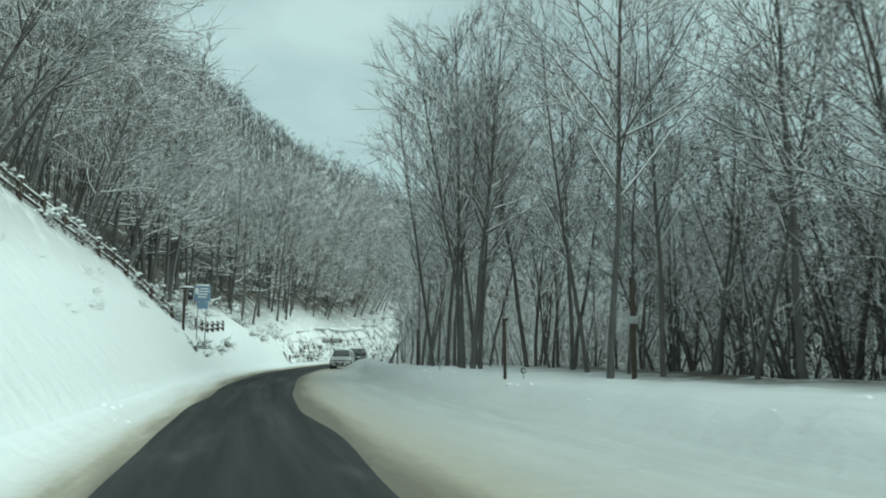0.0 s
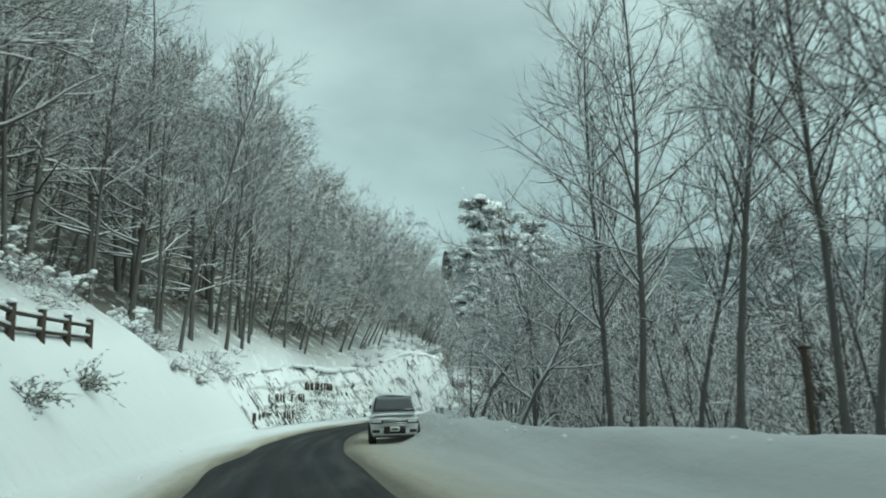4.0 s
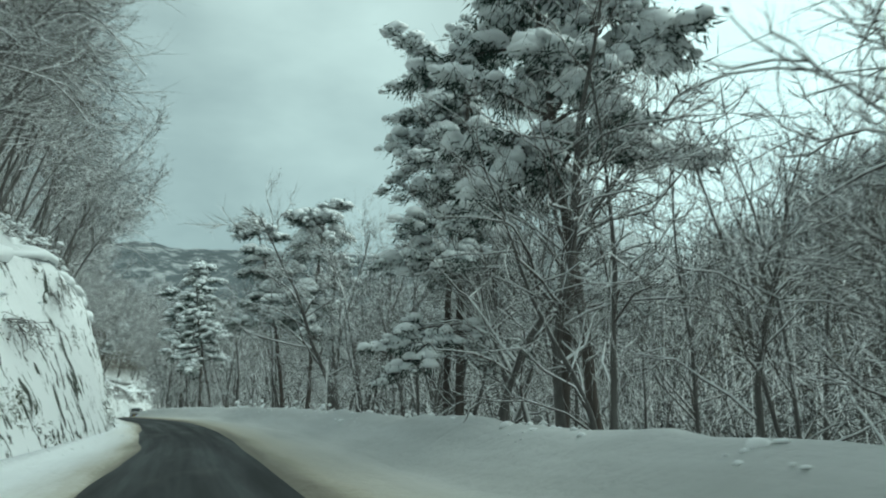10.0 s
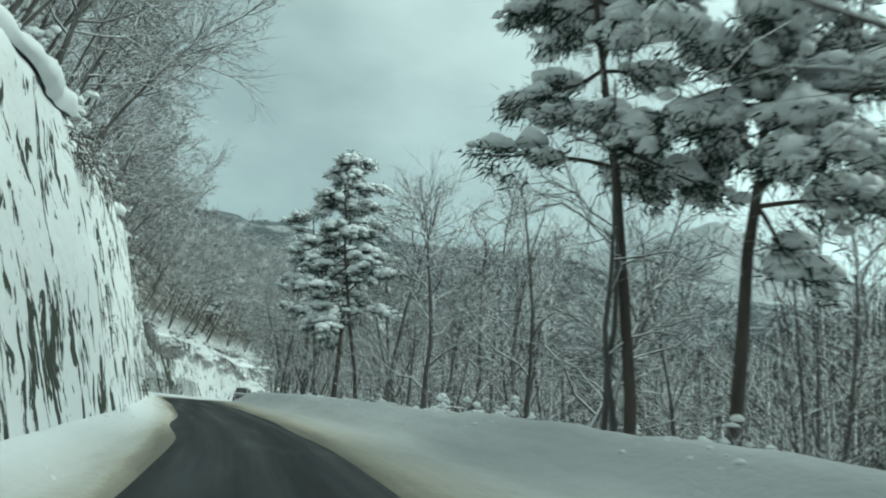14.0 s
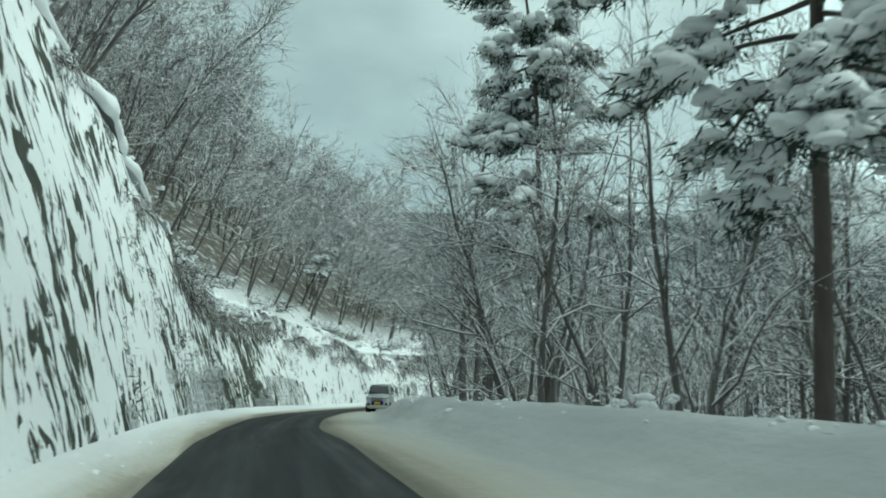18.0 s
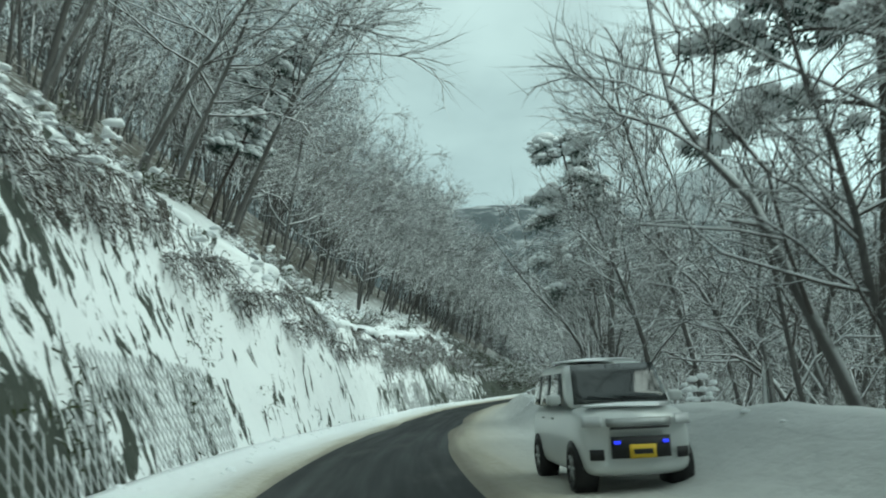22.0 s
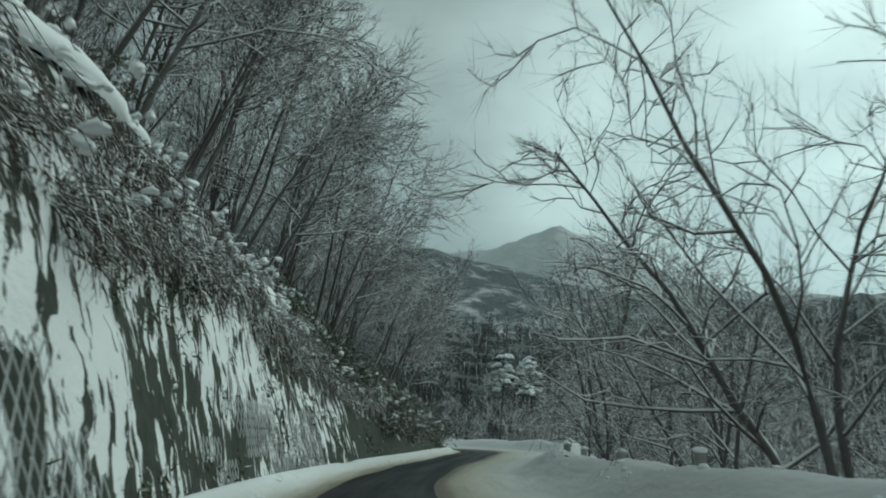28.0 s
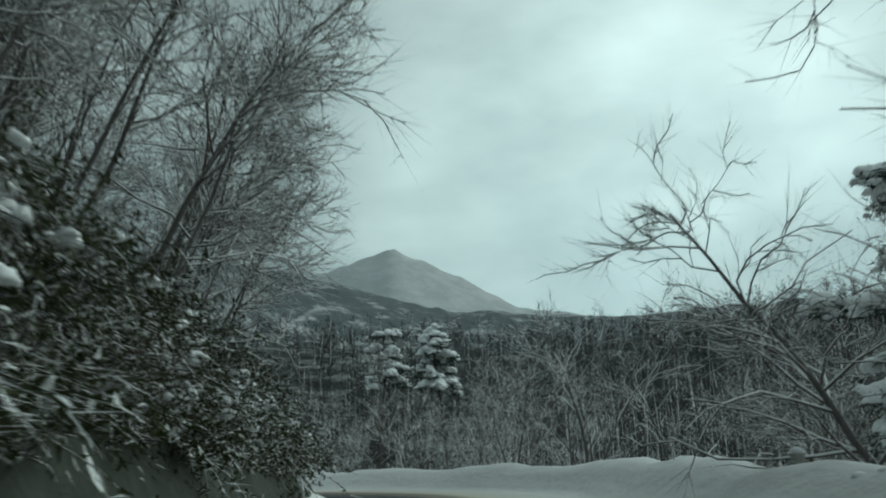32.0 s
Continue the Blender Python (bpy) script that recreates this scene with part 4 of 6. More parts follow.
# trees that stand out, by place: kind, s, d, scale, turn, tilt
random.seed(4)
for kind, s, d, scale, turn, tilt in (
    (PINE_CONE[1], 103.5, 9.6, 1.02, 20, 0), (PINE_CONE[0], 134.5, 10.4, 0.98, 60, 0), (PINE_TALL[1], 136.5, 10.6, 1.05, 200, 0),
    (PINE_TALL[0], 161.5, 8.3, 0.90, 10, 0), (PINE_LOOSE[0], 160, 9.6, 0.92, 200, -4), (PINE_CONE[1], 200.5, 9.4, 0.97, 150, 0), (PINE_TALL[2], 192.5, 9.5, 0.82, 40, 5),
    (PINE_TALL[0], 123.5, 9.6, 1.08, 90, -2), (PINE_TALL[2], 125, 11.6, 1.12, 15, 0), (PINE_TALL[1], 215.5, 9.5, 1.05, 300, 0), (PINE_TALL[2], 244.3, 9.8, 0.95, 210, -3),
    (PINE_TALL[0], 268, 9.5, 0.88, 45, 6), (PINE_LOOSE[1], 349, 14.0, 0.72, 60, 0),
):
    stand(kind, s, d, scale, turn, sink=0.5, tilt=tilt, group="roadside pines")
for kind, s, d, scale, turn, tilt in (
    (OPEN[0], 224.5, 8.1, 1.02, 0, 3), (OPEN[1], 226.2, 8.8, 0.92, 140, -2), (WIDE[0], 222, 8.8, 0.85, 30, 2), (WIDE[3], 219, 9.2, 0.9, 100, 0), (WIDE[1], 217, 9.4, 0.85, 50, 0),
    (OPEN[1], 260.5, 8.1, 0.88, 50, 3), (TALL[0], 252, 9.1, 0.78, 20, 3), (WIDE[2], 272, 8.8, 0.8, 220, -5), (WIDE[4], 279, 8.6, 0.72, 10, 6), (WIDE[1], 283, 9.0, 0.6, 90, 6), (WIDE[0], 265, 9.2, 0.85, 300, 0),
    (WIDE[3], 304, 9.4, 0.80, 30, 3), (WIDE[1], 310.5, 9.2, 0.75, 140, 5), (WIDE[0], 317, 9.2, 0.66, 60, 5), (WIDE[2], 314, 9.8, 0.75, 40, 4), (WIDE[4], 298, 9.4, 0.85, 300, 2), (WIDE[3], 292, 9.8, 0.85, 210, 0),
    (OPEN[0], 332, 9.0, 0.95, 40, -2), (WIDE[4], 335.5, 9.2, 0.8, 150, -6), (WIDE[2], 329.5, 9.4, 0.9, 200, 4), (WIDE[1], 323, 9.6, 0.8, 300, 4), (WIDE[3], 344.5, 10.6, 0.72, 30, 8), (WIDE[0], 348, 13.2, 0.62, 190, 5), (WIDE[1], 367, 13, 0.8, 120, 0), (WIDE[4], 371, 16, 0.85, 10, 0), (WIDE[2], 363, 17, 0.8, 200, 0), (WIDE[0], 375, 14, 0.7, 270, 0),
    (WIDE[1], 351, 11, 0.55, 80, 0), (WIDE[4], 357, 10.5, 0.55, 10, 0), (WIDE[2], 361, 11.5, 0.6, 70, 0), (WIDE[3], 365, 10.5, 0.5, 250, 0),
    (TALL[1], 23, 10.8, 1.05, 200, 0), (TALL[1], 38.5, 9.6, 1.0, 70, 0), (TALL[0], 37, 9.5, 0.95, 100, 0), (TALL[2], 42.5, 9.6, 0.95, 160, 0), (TALL[3], 36, 9.6, 0.98, 210, 0), (TALL[2], 46, 9.5, 0.95, 300, 3), (TALL[0], 41, 9.8, 0.9, 250, 2),
    (OPEN[0], 84.5, 12.5, 1.0, 210, 4), (WIDE[0], 105.5, 9.6, 0.9, 0, 1), (OPEN[1], 100.5, 9.6, 0.9, 30, 0), (WIDE[4], 99.5, 9.8, 0.95, 120, -4), (WIDE[2], 98, 9.4, 1.0, 80, 0),
    (OPEN[1], 133, 11.6, 0.86, 200, -6), (WIDE[2], 142, 12.0, 1.1, 300, 0), (OPEN[0], 155, 9.6, 0.9, 0, -5), (WIDE[3], 151, 9.7, 1.05, 60, -7), (WIDE[1], 152.6, 9.4, 0.95, 160, 3), (WIDE[4], 147.5, 9.6, 0.95, 20, 0),
    (WIDE[0], 180.5, 9.6, 0.85, 90, 0), (OPEN[0], 188.5, 9.8, 0.95, 10, 0), (WIDE[1], 208.5, 9.4, 0.9, 60, 0),
):
    stand(kind, s, d, scale, turn, sink=0.4, tilt=tilt, group="roadside trees")

# the rows behind the right bank
random.seed(11)
for s in np.arange(2, 394, 2.4):
    early = s < 68
    for depth in range(5 if early else 4):
        d = float(bank_at(s)) + (2.6 if not early else 3.2) + depth * (4.6 if not early else 4.5) + random.uniform(-1.2, 2.4)
        if early:
            d = max(d, float(steps(s, (0, 20), (20, 15.5), (31, 11.0), (42, 9.0))) + depth * 4.0 + random.uniform(0, 2))
        if random.random() < (0.22 if not early else 0.1):
            continue
        at = float(s) + random.uniform(-1.2, 1.2)
        near = depth == 0
        if near and (80 < at < 104 or 190 < at < 232) and random.random() < 0.6:
            continue
        pool = TALL if early else [WIDE[k] for k in (0, 0, 3, 3, 1, 4, 2)]
        kind = random.choice(pool if near else MID if depth < 2 else LOW)
        small = 0.86 if s > 302 else 1.0
        if near:
            stand(kind, at, d, random.uniform(0.7, 1.05) * (0.78 if at > 300 else 0.75 if at > 240 else 0.72 if 80 < at < 104 else 1.0), sink=0.4, tilt=random.uniform(-12, 5), group="valley trees")
        else:
            batch("valley_woods", kind, at, d, random.uniform(0.62, 1.05) * small, random.uniform(0, 360), random.uniform(-12, 14))
for _ in range(150):
    batch("valley_woods", random.choice(LOW), random.uniform(8, 92), random.uniform(21, 46), random.uniform(0.9, 1.35), random.uniform(0, 360), random.uniform(-4, 4))
for _ in range(26):
    at = random.uniform(74, 114)
    batch("valley_woods", random.choice(MID), at, float(bank_at(at)) + random.uniform(6, 17), random.uniform(0.85, 1.15), random.uniform(0, 360), random.uniform(-8, 8))
for s in np.arange(66, 345, 2.1):
    for _ in range(2):
        at = float(s) + random.uniform(-1, 1)
        stand(random.choice(BRAKE), at, float(bank_at(at)) + random.uniform(1.6, 6.5), random.uniform(0.55, 1.1) * (0.7 if at > 290 else 1.0), sink=0.3, group="bank thickets")
join_batch("valley_woods", "bare snowy trees standing close on the slope below the road")

# the hillside on the left
random.seed(12)
for s in np.r_[14:52:2.6, 52:130:1.9, 130:300:2.5, 300:384:2.1]:
    t = float(wall_top(s))
    for depth in range(5):
        if random.random() < 0.14:
            continue
        d = t - 1.4 - depth * 4.6 - random.uniform(0, 3.0)
        at = float(s) + random.uniform(-1.2, 1.2)
        if at > 372 and depth > 1:
            continue
        straight = 52 < s < 104
        if depth == 0:
            kind = random.choice(TALL if straight else FAN)
        else:
            kind = random.choice(MID if depth < 2 else LOW)
        face = math.degrees(heading(at))
        tilt = random.uniform(2, 10) if straight else random.uniform(6, 18)
        if depth == 0:
            stand(kind, at, d, random.uniform(0.75, 1.1) * (0.95 if at > 338 else 1.2 if at > 300 else 1.12 if at > 225 else 1.0), turn=face + random.uniform(-35, 35), tilt=tilt, group="hillside trees")
        else:
            batch("hillside_woods", kind, at, d, random.uniform(0.75, 1.1) * (0.95 if at > 338 else 1.2 if at > 300 else 1.0), face + random.uniform(-35, 35), tilt)
join_batch("hillside_woods", "bare trees with snowy limbs crowding the steep hillside")
random.seed(16)
for k in range(20):
    at = 56 + 2.3 * k + random.uniform(-0.8, 0.8)
    stand(LARCH[k % 2], at, float(wall_top(at)) - random.uniform(1.8, 8.5), random.uniform(0.8, 1.05), sink=0.3, tilt=random.uniform(-1, 3), group="hillside trees")
stand(YOUNG_PINE, 264, -8.6, 0.85, 100, tilt=24, group="hillside trees", label="young pine with snow pillows leaning out of the hillside")
stand(PINE_CONE[1], 143, -22, 0.7, 100, tilt=3, group="hillside trees")
stand(PINE_CONE[0], 112, -30, 0.7, 10, tilt=3, group="hillside trees")

# undergrowth along the edge of the cut and creepers hanging from it
random.seed(13)
for s in np.arange(58, 370, 1.6):
    t = float(wall_top(s))
    at = float(s) + random.uniform(-0.5, 0.5)
    if s < 128:
        if 90 < s < 120:
            stand(random.choice(BUSH), at, t - random.uniform(1.5, 5.0), random.uniform(0.3, 0.6), sink=0.25, group="undergrowth")
        else:
            stand(random.choice(BUSH), at, t - random.uniform(0.0, 3.5), random.uniform(0.6, 1.2), group="undergrowth")
        continue
    stand(random.choice(BUSH + GREEN[:1] if s > 225 else BUSH), at, t - random.uniform(0.7, 2.6), random.uniform(0.6, 1.2), group="undergrowth")
    for _ in range(3 if 222 < s < 246 or s > 284 else 1):
        if random.random() > (0.85 if s > 222 else 0.35):
            continue
        stand(random.choice(DRAPE), at + random.uniform(-0.7, 0.7), t + random.uniform(0.0, 0.45), random.uniform(0.8, 1.4), sink=random.uniform(0.2, 0.7), group="creepers")
for s in np.arange(320, 364, 0.6):
    t = float(wall_top(s))
    for _ in range(3):
        stand(random.choice(GREEN), float(s), t + random.uniform(-2.4, 1.25 if s > 333 else 0.1), random.uniform(0.7, 1.15), group="evergreens")
for s, d in ((47, -3.9), (49.5, -3.6), (52, -4.2), (57, -4.0), (62, -4.4), (75, -5.0), (77, -5.2), (79, -5.0), (81, -5.4)):
    stand(random.choice(GREEN), s, d, random.uniform(0.4, 0.7), group="evergreens")

random.seed(21)
for s in np.arange(22, 45, 1.5):
    for _ in range(1):
        stand(random.choice(BUSH), float(s), random.uniform(-7.2, -4.6), random.uniform(0.25, 0.5), sink=0.28, group="undergrowth")
for s in np.arange(58, 128, 2.0):
    stand(random.choice(BUSH), float(s), float(wall_top(s)) - random.uniform(2 if s < 90 else 4.5, 9), random.uniform(0.8, 1.5), group="undergrowth")

# far woods: on the upper hillside, across the valley and beyond the bend
random.seed(14)
far = Soup()


def far_tree(p, tall, rank=18):
    far.spike(p, p + Vector((random.uniform(-0.9, 0.9), random.uniform(-0.9, 0.9), tall)), 0.085)
    for _ in range(rank):
        f = random.uniform(0.25, 0.95)
        t = random.uniform(0, 6.283)
        ln = tall * 0.30 * (1.2 - f)
        q = p + Vector((0, 0, tall * f))
        tip = q + Vector((math.cos(t) * ln, math.sin(t) * ln, ln * random.uniform(0.4, 1.1)))
        far.blade(q, tip, 0.055)
        w = q.lerp(tip, 0.5)
        far.blade(w, w + Vector((random.uniform(-1, 1), random.uniform(-1, 1), random.uniform(0.2, 1))) * ln * 0.5, 0.05)


for _ in range(3400):
    s, d = random.uniform(-10, 350), -random.uniform(24, 95)
    far_tree(place(s, d) - Vector((0, 0, 0.5)), random.uniform(8, 14))
for _ in range(6500):
    s, d = random.uniform(-20, 440), 24 + 156 * random.random() ** 1.3
    far_tree(place(s, d) - Vector((0, 0, 0.5)), random.uniform(8, 14))
for _ in range(900):
    s, d = random.uniform(412, 560), random.uniform(-90, 20)
    far_tree(place(s, d) - Vector((0, 0, 0.5)), random.uniform(7, 12))
woods = new("far_woods", far.data("far_woods", [M_FROST]))
tagged(woods, "dense leafless woods covering the slopes round the valley", "woods", kind="stuff")


# ---- the hills beyond the bend ----
def ridge(name, near, far_off, crest, label, mat, seed):
    """A wooded ridge seen from the end of the road: crest gives (bearing in degrees to the right of north, height)."""
    az = np.linspace(crest[0][0], crest[-1][0], 150)
    rr = np.linspace(near, far_off * 1.35, 40)
    A, R = np.meshgrid(az, rr, indexing="ij")
    top = np.interp(A, [c[0] for c in crest], [c[1] for c in crest])
    up = ease(R, near, far_off) * (1 - 0.6 * ease(R, far_off, far_off * 1.35))
    Z = 3 + top * up * (1 + 0.035 * rough_noise(A * 0.25, R * 12.0 / far_off, 4, seed)) + 0.005 * far_off * rough_noise(A * 1.4, R * 40.0 / far_off, 3, seed + 5) * up
    X, Y = 58 + R * np.sin(np.radians(A)), 313 + R * np.cos(np.radians(A))
    ids = np.arange(A.size).reshape(A.shape)
    quads = np.stack([ids[:-1, :-1], ids[:-1, 1:], ids[1:, 1:], ids[1:, :-1]], -1).reshape(-1, 4)
    verts = np.stack([X, Y, Z], -1)
    tagged(mesh_object(name, verts.reshape(-1, 3).tolist(), quads.tolist(), mat), label, "hill", kind="structure")
    return verts


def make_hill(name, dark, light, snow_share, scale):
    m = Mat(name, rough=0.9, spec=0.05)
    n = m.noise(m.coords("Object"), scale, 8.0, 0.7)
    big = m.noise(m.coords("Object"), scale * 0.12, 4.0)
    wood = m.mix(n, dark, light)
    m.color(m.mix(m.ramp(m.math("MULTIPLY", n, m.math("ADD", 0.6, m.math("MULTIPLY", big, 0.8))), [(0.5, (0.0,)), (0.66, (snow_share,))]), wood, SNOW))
    m.bump(n, 0.8, 3.0)
    return m.m


M_HILL_NEAR = make_hill("dark_conifer_hill", (0.028, 0.036, 0.036), (0.085, 0.095, 0.095), 0.25, 0.12)
# middle and far hills carry the haze of distance in their base colours
M_HILL_MID = make_hill("snowy_hill_haze_tint", (0.075, 0.090, 0.098), (0.17, 0.19, 0.20), 0.45, 0.06)
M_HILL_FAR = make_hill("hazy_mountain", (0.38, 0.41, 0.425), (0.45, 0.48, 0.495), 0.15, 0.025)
near_hill = ridge("backdrop_near", 95, 230, ((8, 30), (30, 40), (40, 36), (55, 34), (70, 38), (95, 44), (120, 40)), "dark wooded ridge across the valley", M_HILL_NEAR, 21)
ridge("backdrop_middle", 260, 620, ((0, 170), (34, 158), (41, 142), (48, 122), (56, 112), (75, 108), (115, 120)), "snow-dusted wooded mountainside with haze put into its colour", M_HILL_MID, 22)
ridge("backdrop_far", 700, 1500, ((10, 330), (36, 345), (42, 385), (45, 410), (49, 360), (54, 285), (65, 250), (110, 270)), "mountain made pale by haze put into its colour", M_HILL_FAR, 23)
random.seed(31)
far = Soup()
for _ in range(3000):
    a, r = random.randrange(10, 140), int(2 + 30 * random.random() ** 1.5)
    p = Vector(near_hill[a, r].tolist()) + Vector((random.uniform(-4, 4), random.uniform(-4, 4), -0.8))
    far_tree(p, random.uniform(6, 11), 22)
tagged(new("ridge_woods", far.data("ridge_woods", [M_DARKWOOD])), "dark bare trees covering the far ridge", "woods", kind="stuff")


# ---- small things by the road ----
def bm_box(x, y, z, at=(0, 0, 0), bevel=0.01):
    bm = bmesh.new()
    bmesh.ops.create_cube(bm, size=1.0, matrix=Matrix.Translation(at) @ Matrix.Diagonal((x, y, z, 1)))
    if bevel:
        bmesh.ops.bevel(bm, geom=bm.edges[:], offset=bevel, segments=2, affect="EDGES", profile=0.6)
    return bm


def bm_rod(a, b, r0, r1=None, sides=12):
    a, b = Vector(a), Vector(b)
    bm = bmesh.new()
    m = Matrix.Translation((a + b) / 2) @ (b - a).to_track_quat("Z", "Y").to_matrix().to_4x4()
    bmesh.ops.create_cone(bm, cap_ends=True, segments=sides, radius1=r0, radius2=r1 if r1 is not None else r0, depth=(b - a).length, matrix=m)
    return bm


def bm_cap(rx, ry, rz, at, seed=0):
    random.seed(seed)
    soup = Soup()
    soup.lump(Vector(at), rx, ry, rz, 0, 12, 5)
    bm = bmesh.new()
    vs = [bm.verts.new(v) for v in soup.v]
    for f in soup.f:
        bm.faces.new([vs[k] for k in f])
    return bm


def at_road(s, d, up=0.0, turn=0.0):
    return Matrix.Translation(place(s, d, up)) @ Matrix.Rotation(heading(s) + radians(turn), 4, "Z")


def snow_pole(s, d, tall, striped, lean=0.0):
    m = at_road(s, d, -0.3) @ Matrix.Rotation(radians(lean), 4, "Y")
    if striped:
        ob = thing("snow_pole", m, "red and white striped snow pole standing in the bank", "marker pole", "snow poles")
        n = 7
        for k in range(n):
            part("red_band" if k % 2 else "white_band", bm_rod((0, 0, tall * k / n), (0, 0, tall * (k + 1) / n), 0.03), M_RED if k % 2 else M_WHITE, ob)
    else:
        ob = thing("snow_pole", m, "weathered white snow pole with a bracket near its top", "marker pole", "snow poles")
        part("pole", bm_rod((0, 0, 0), (0, 0, tall), 0.042, 0.036), M_WHITE, ob)
        part("bracket", bm_box(0.30, 0.05, 0.05, (0.06, 0, tall - 0.12)), M_GALV, ob)
        part("collar", bm_rod((0, 0, tall * 0.55), (0, 0, tall * 0.55 + 0.08), 0.07), M_GALV, ob)
    part("snow_cap", bm_cap(0.10, 0.10, 0.09, (0, 0, tall), 3), M_SNOW, ob)
    part("snow_collar", bm_cap(0.20, 0.18, 0.14, (0, 0, 0.28), 4), M_SNOW, ob)


for s, d, tall, striped, lean in ((102.5, 5.9, 3.6, False, -2), (94, 7.0, 3.3, True, 1), (188.6, 10.0, 5.0, True, 0), (146, 7.6, 3.2, False, 1)):
    snow_pole(s, d, tall, striped, lean)


def dark_post(s, d, tall, plate):
    ob = thing("marker_post", at_road(s, d, -0.4), "dark steel post standing at the edge of the woods", "post", "dark posts")
    part("post", bm_box(0.09, 0.09, tall + 0.4, (0, 0, (tall + 0.4) / 2), 0.015), M_RUST, ob)
    part("cap", bm_box(0.15, 0.15, 0.05, (0, 0, tall + 0.42), 0.012), M_RUST, ob)
    if plate:
        part("plate", bm_box(0.30, 0.03, 0.22, (0, -0.075, tall * 0.72)), M_GALV, ob, "small weathered metal plate")


for s, d, tall, plate in ((23, 11.6, 3.1, True), (25, 12.6, 3.0, False), (24.5, 8.0, 1.8, False), (44, 8.3, 1.9, False), (53, 8.0, 1.4, False)):
    dark_post(s, d, tall, plate)


def delineator(s, d):
    ob = thing("delineator", at_road(s, d, -0.2), "small round road reflector on a thin stake", "reflector", "road reflectors")
    part("stake", bm_rod((0, 0, 0), (0, 0, 0.42), 0.018), M_GALV, ob)
    disc = part("reflector", bm_rod((0, -0.02, 0.46), (0, 0.02, 0.46), 0.085, 0.085, 20), M_BLACK, ob)
    part("lens", bm_rod((0, -0.032, 0.46), (0, -0.021, 0.46), 0.062, 0.062, 20), M_LAMP, disc, "orange-grey reflecting lens")


for s, d in ((24.5, 8.6), (36, 8.2), (47, 7.9), (58, 7.2)):
    delineator(s, d)


def bollard(s, d, k):
    ob = thing("concrete_bollard", at_road(s, d, -0.35, 4 * (k % 3)), "short concrete guard post capped with snow", "bollard", "concrete guard posts")
    part("shaft", bm_box(0.19, 0.19, 0.68, (0, 0, 0.34), 0.02), M_CONCRETE, ob)
    part("snow_cap", bm_cap(0.15, 0.15, 0.10, (0, 0, 0.68), k), M_SNOW, ob)


for k, s in enumerate((79, 87.5, 98.5, 281, 288.5, 296, 303.5, 311, 318.5, 326, 333, 340.5, 344)):
    bollard(s, float(bank_at(s)) + 0.25, k)


def guardrail(s0, s1, up):
    """A beam just proud of the snow that buries it."""
    ob = thing("guardrail", Matrix.Identity(4), "steel guardrail almost buried in the ploughed snow", "guardrail", "guardrails")
    n = 12
    ss = np.linspace(s0, s1, n)
    prof = ((0, 0.0), (0.05, 0.06), (0.0, 0.12), (0.05, 0.20), (0.0, 0.27), (0.03, 0.27), (0.08, 0.20), (0.03, 0.12), (0.08, 0.06), (0.03, 0.0))
    verts, faces = [], []
    for s in ss:
        d = float(bank_at(s)) - 0.25
        z = float(road_z(s)) + up
        for a, b in prof:
            x, y = spot(s, d - 0.05 + a)
            verts.append((float(x), float(y), z + b))
    w = len(prof)
    for k in range(n - 1):
        for j in range(w):
            faces.append((k * w + j, k * w + (j + 1) % w, (k + 1) * w + (j + 1) % w, (k + 1) * w + j))
    raw_part("beam", verts, faces, M_GALV, ob, "dull galvanised steel beam", smooth=False)
    for s in np.arange(s0 + 0.5, s1, 2.0):
        x, y = spot(s, float(bank_at(s)) - 0.12)
        z = float(road_z(s)) + up
        part("post", bm_rod((float(x), float(y), z - 0.8), (float(x), float(y), z + 0.28), 0.06), M_GALV, ob)


for s0, s1, up in ((98, 114, 0.54), (128, 141, 0.56), (182, 200, 0.56), (226, 243, 0.58), (316, 336, 0.62)):
    guardrail(s0, s1, up)


def slope_fence(s0, s1, off):
    """The low fence on the shoulder of the left slope: stout posts and three snowy rails a bay."""
    ob = thing("slope_fence", Matrix.Identity(4), "low brown timber snow fence half buried on the slope", "fence", "slope fences")
    posts = np.arange(s0, s1, 2.0)
    tops = []
    for s in posts:
        p = place(s, float(wall_top(s)) + off)
        tops.append(p)
        part("post", bm_rod(p - Vector((0, 0, 0.5)), p + Vector((0, 0, 0.72)), 0.11, 0.10, 8), M_RUST, ob)
        part("snow_cap", bm_cap(0.13, 0.13, 0.10, p + Vector((0, 0, 0.71)), int(s)), M_SNOW, ob)
    for a, b in zip(tops, tops[1:]):
        for k in (0.20, 0.52):
            part("rail", bm_rod(a + Vector((0, 0, k)), b + Vector((0, 0, k)), 0.05, 0.05, 6), M_RUST, ob)
            part("rail_snow", bm_rod(a + Vector((0, 0, k + 0.055)), b + Vector((0, 0, k + 0.055)), 0.05, 0.05, 6), M_SNOW, ob)


slope_fence(27, 50, 0.3)
random.seed(22)
for s in np.arange(14, 56, 1.0):
    stand(random.choice(BUSH + GREEN[:1]), float(s), float(wall_top(s)) + random.uniform(-1.6, 0.5), random.uniform(0.5, 1.1), sink=0.2, group="undergrowth")
slope_fence(56, 68, 0.4)


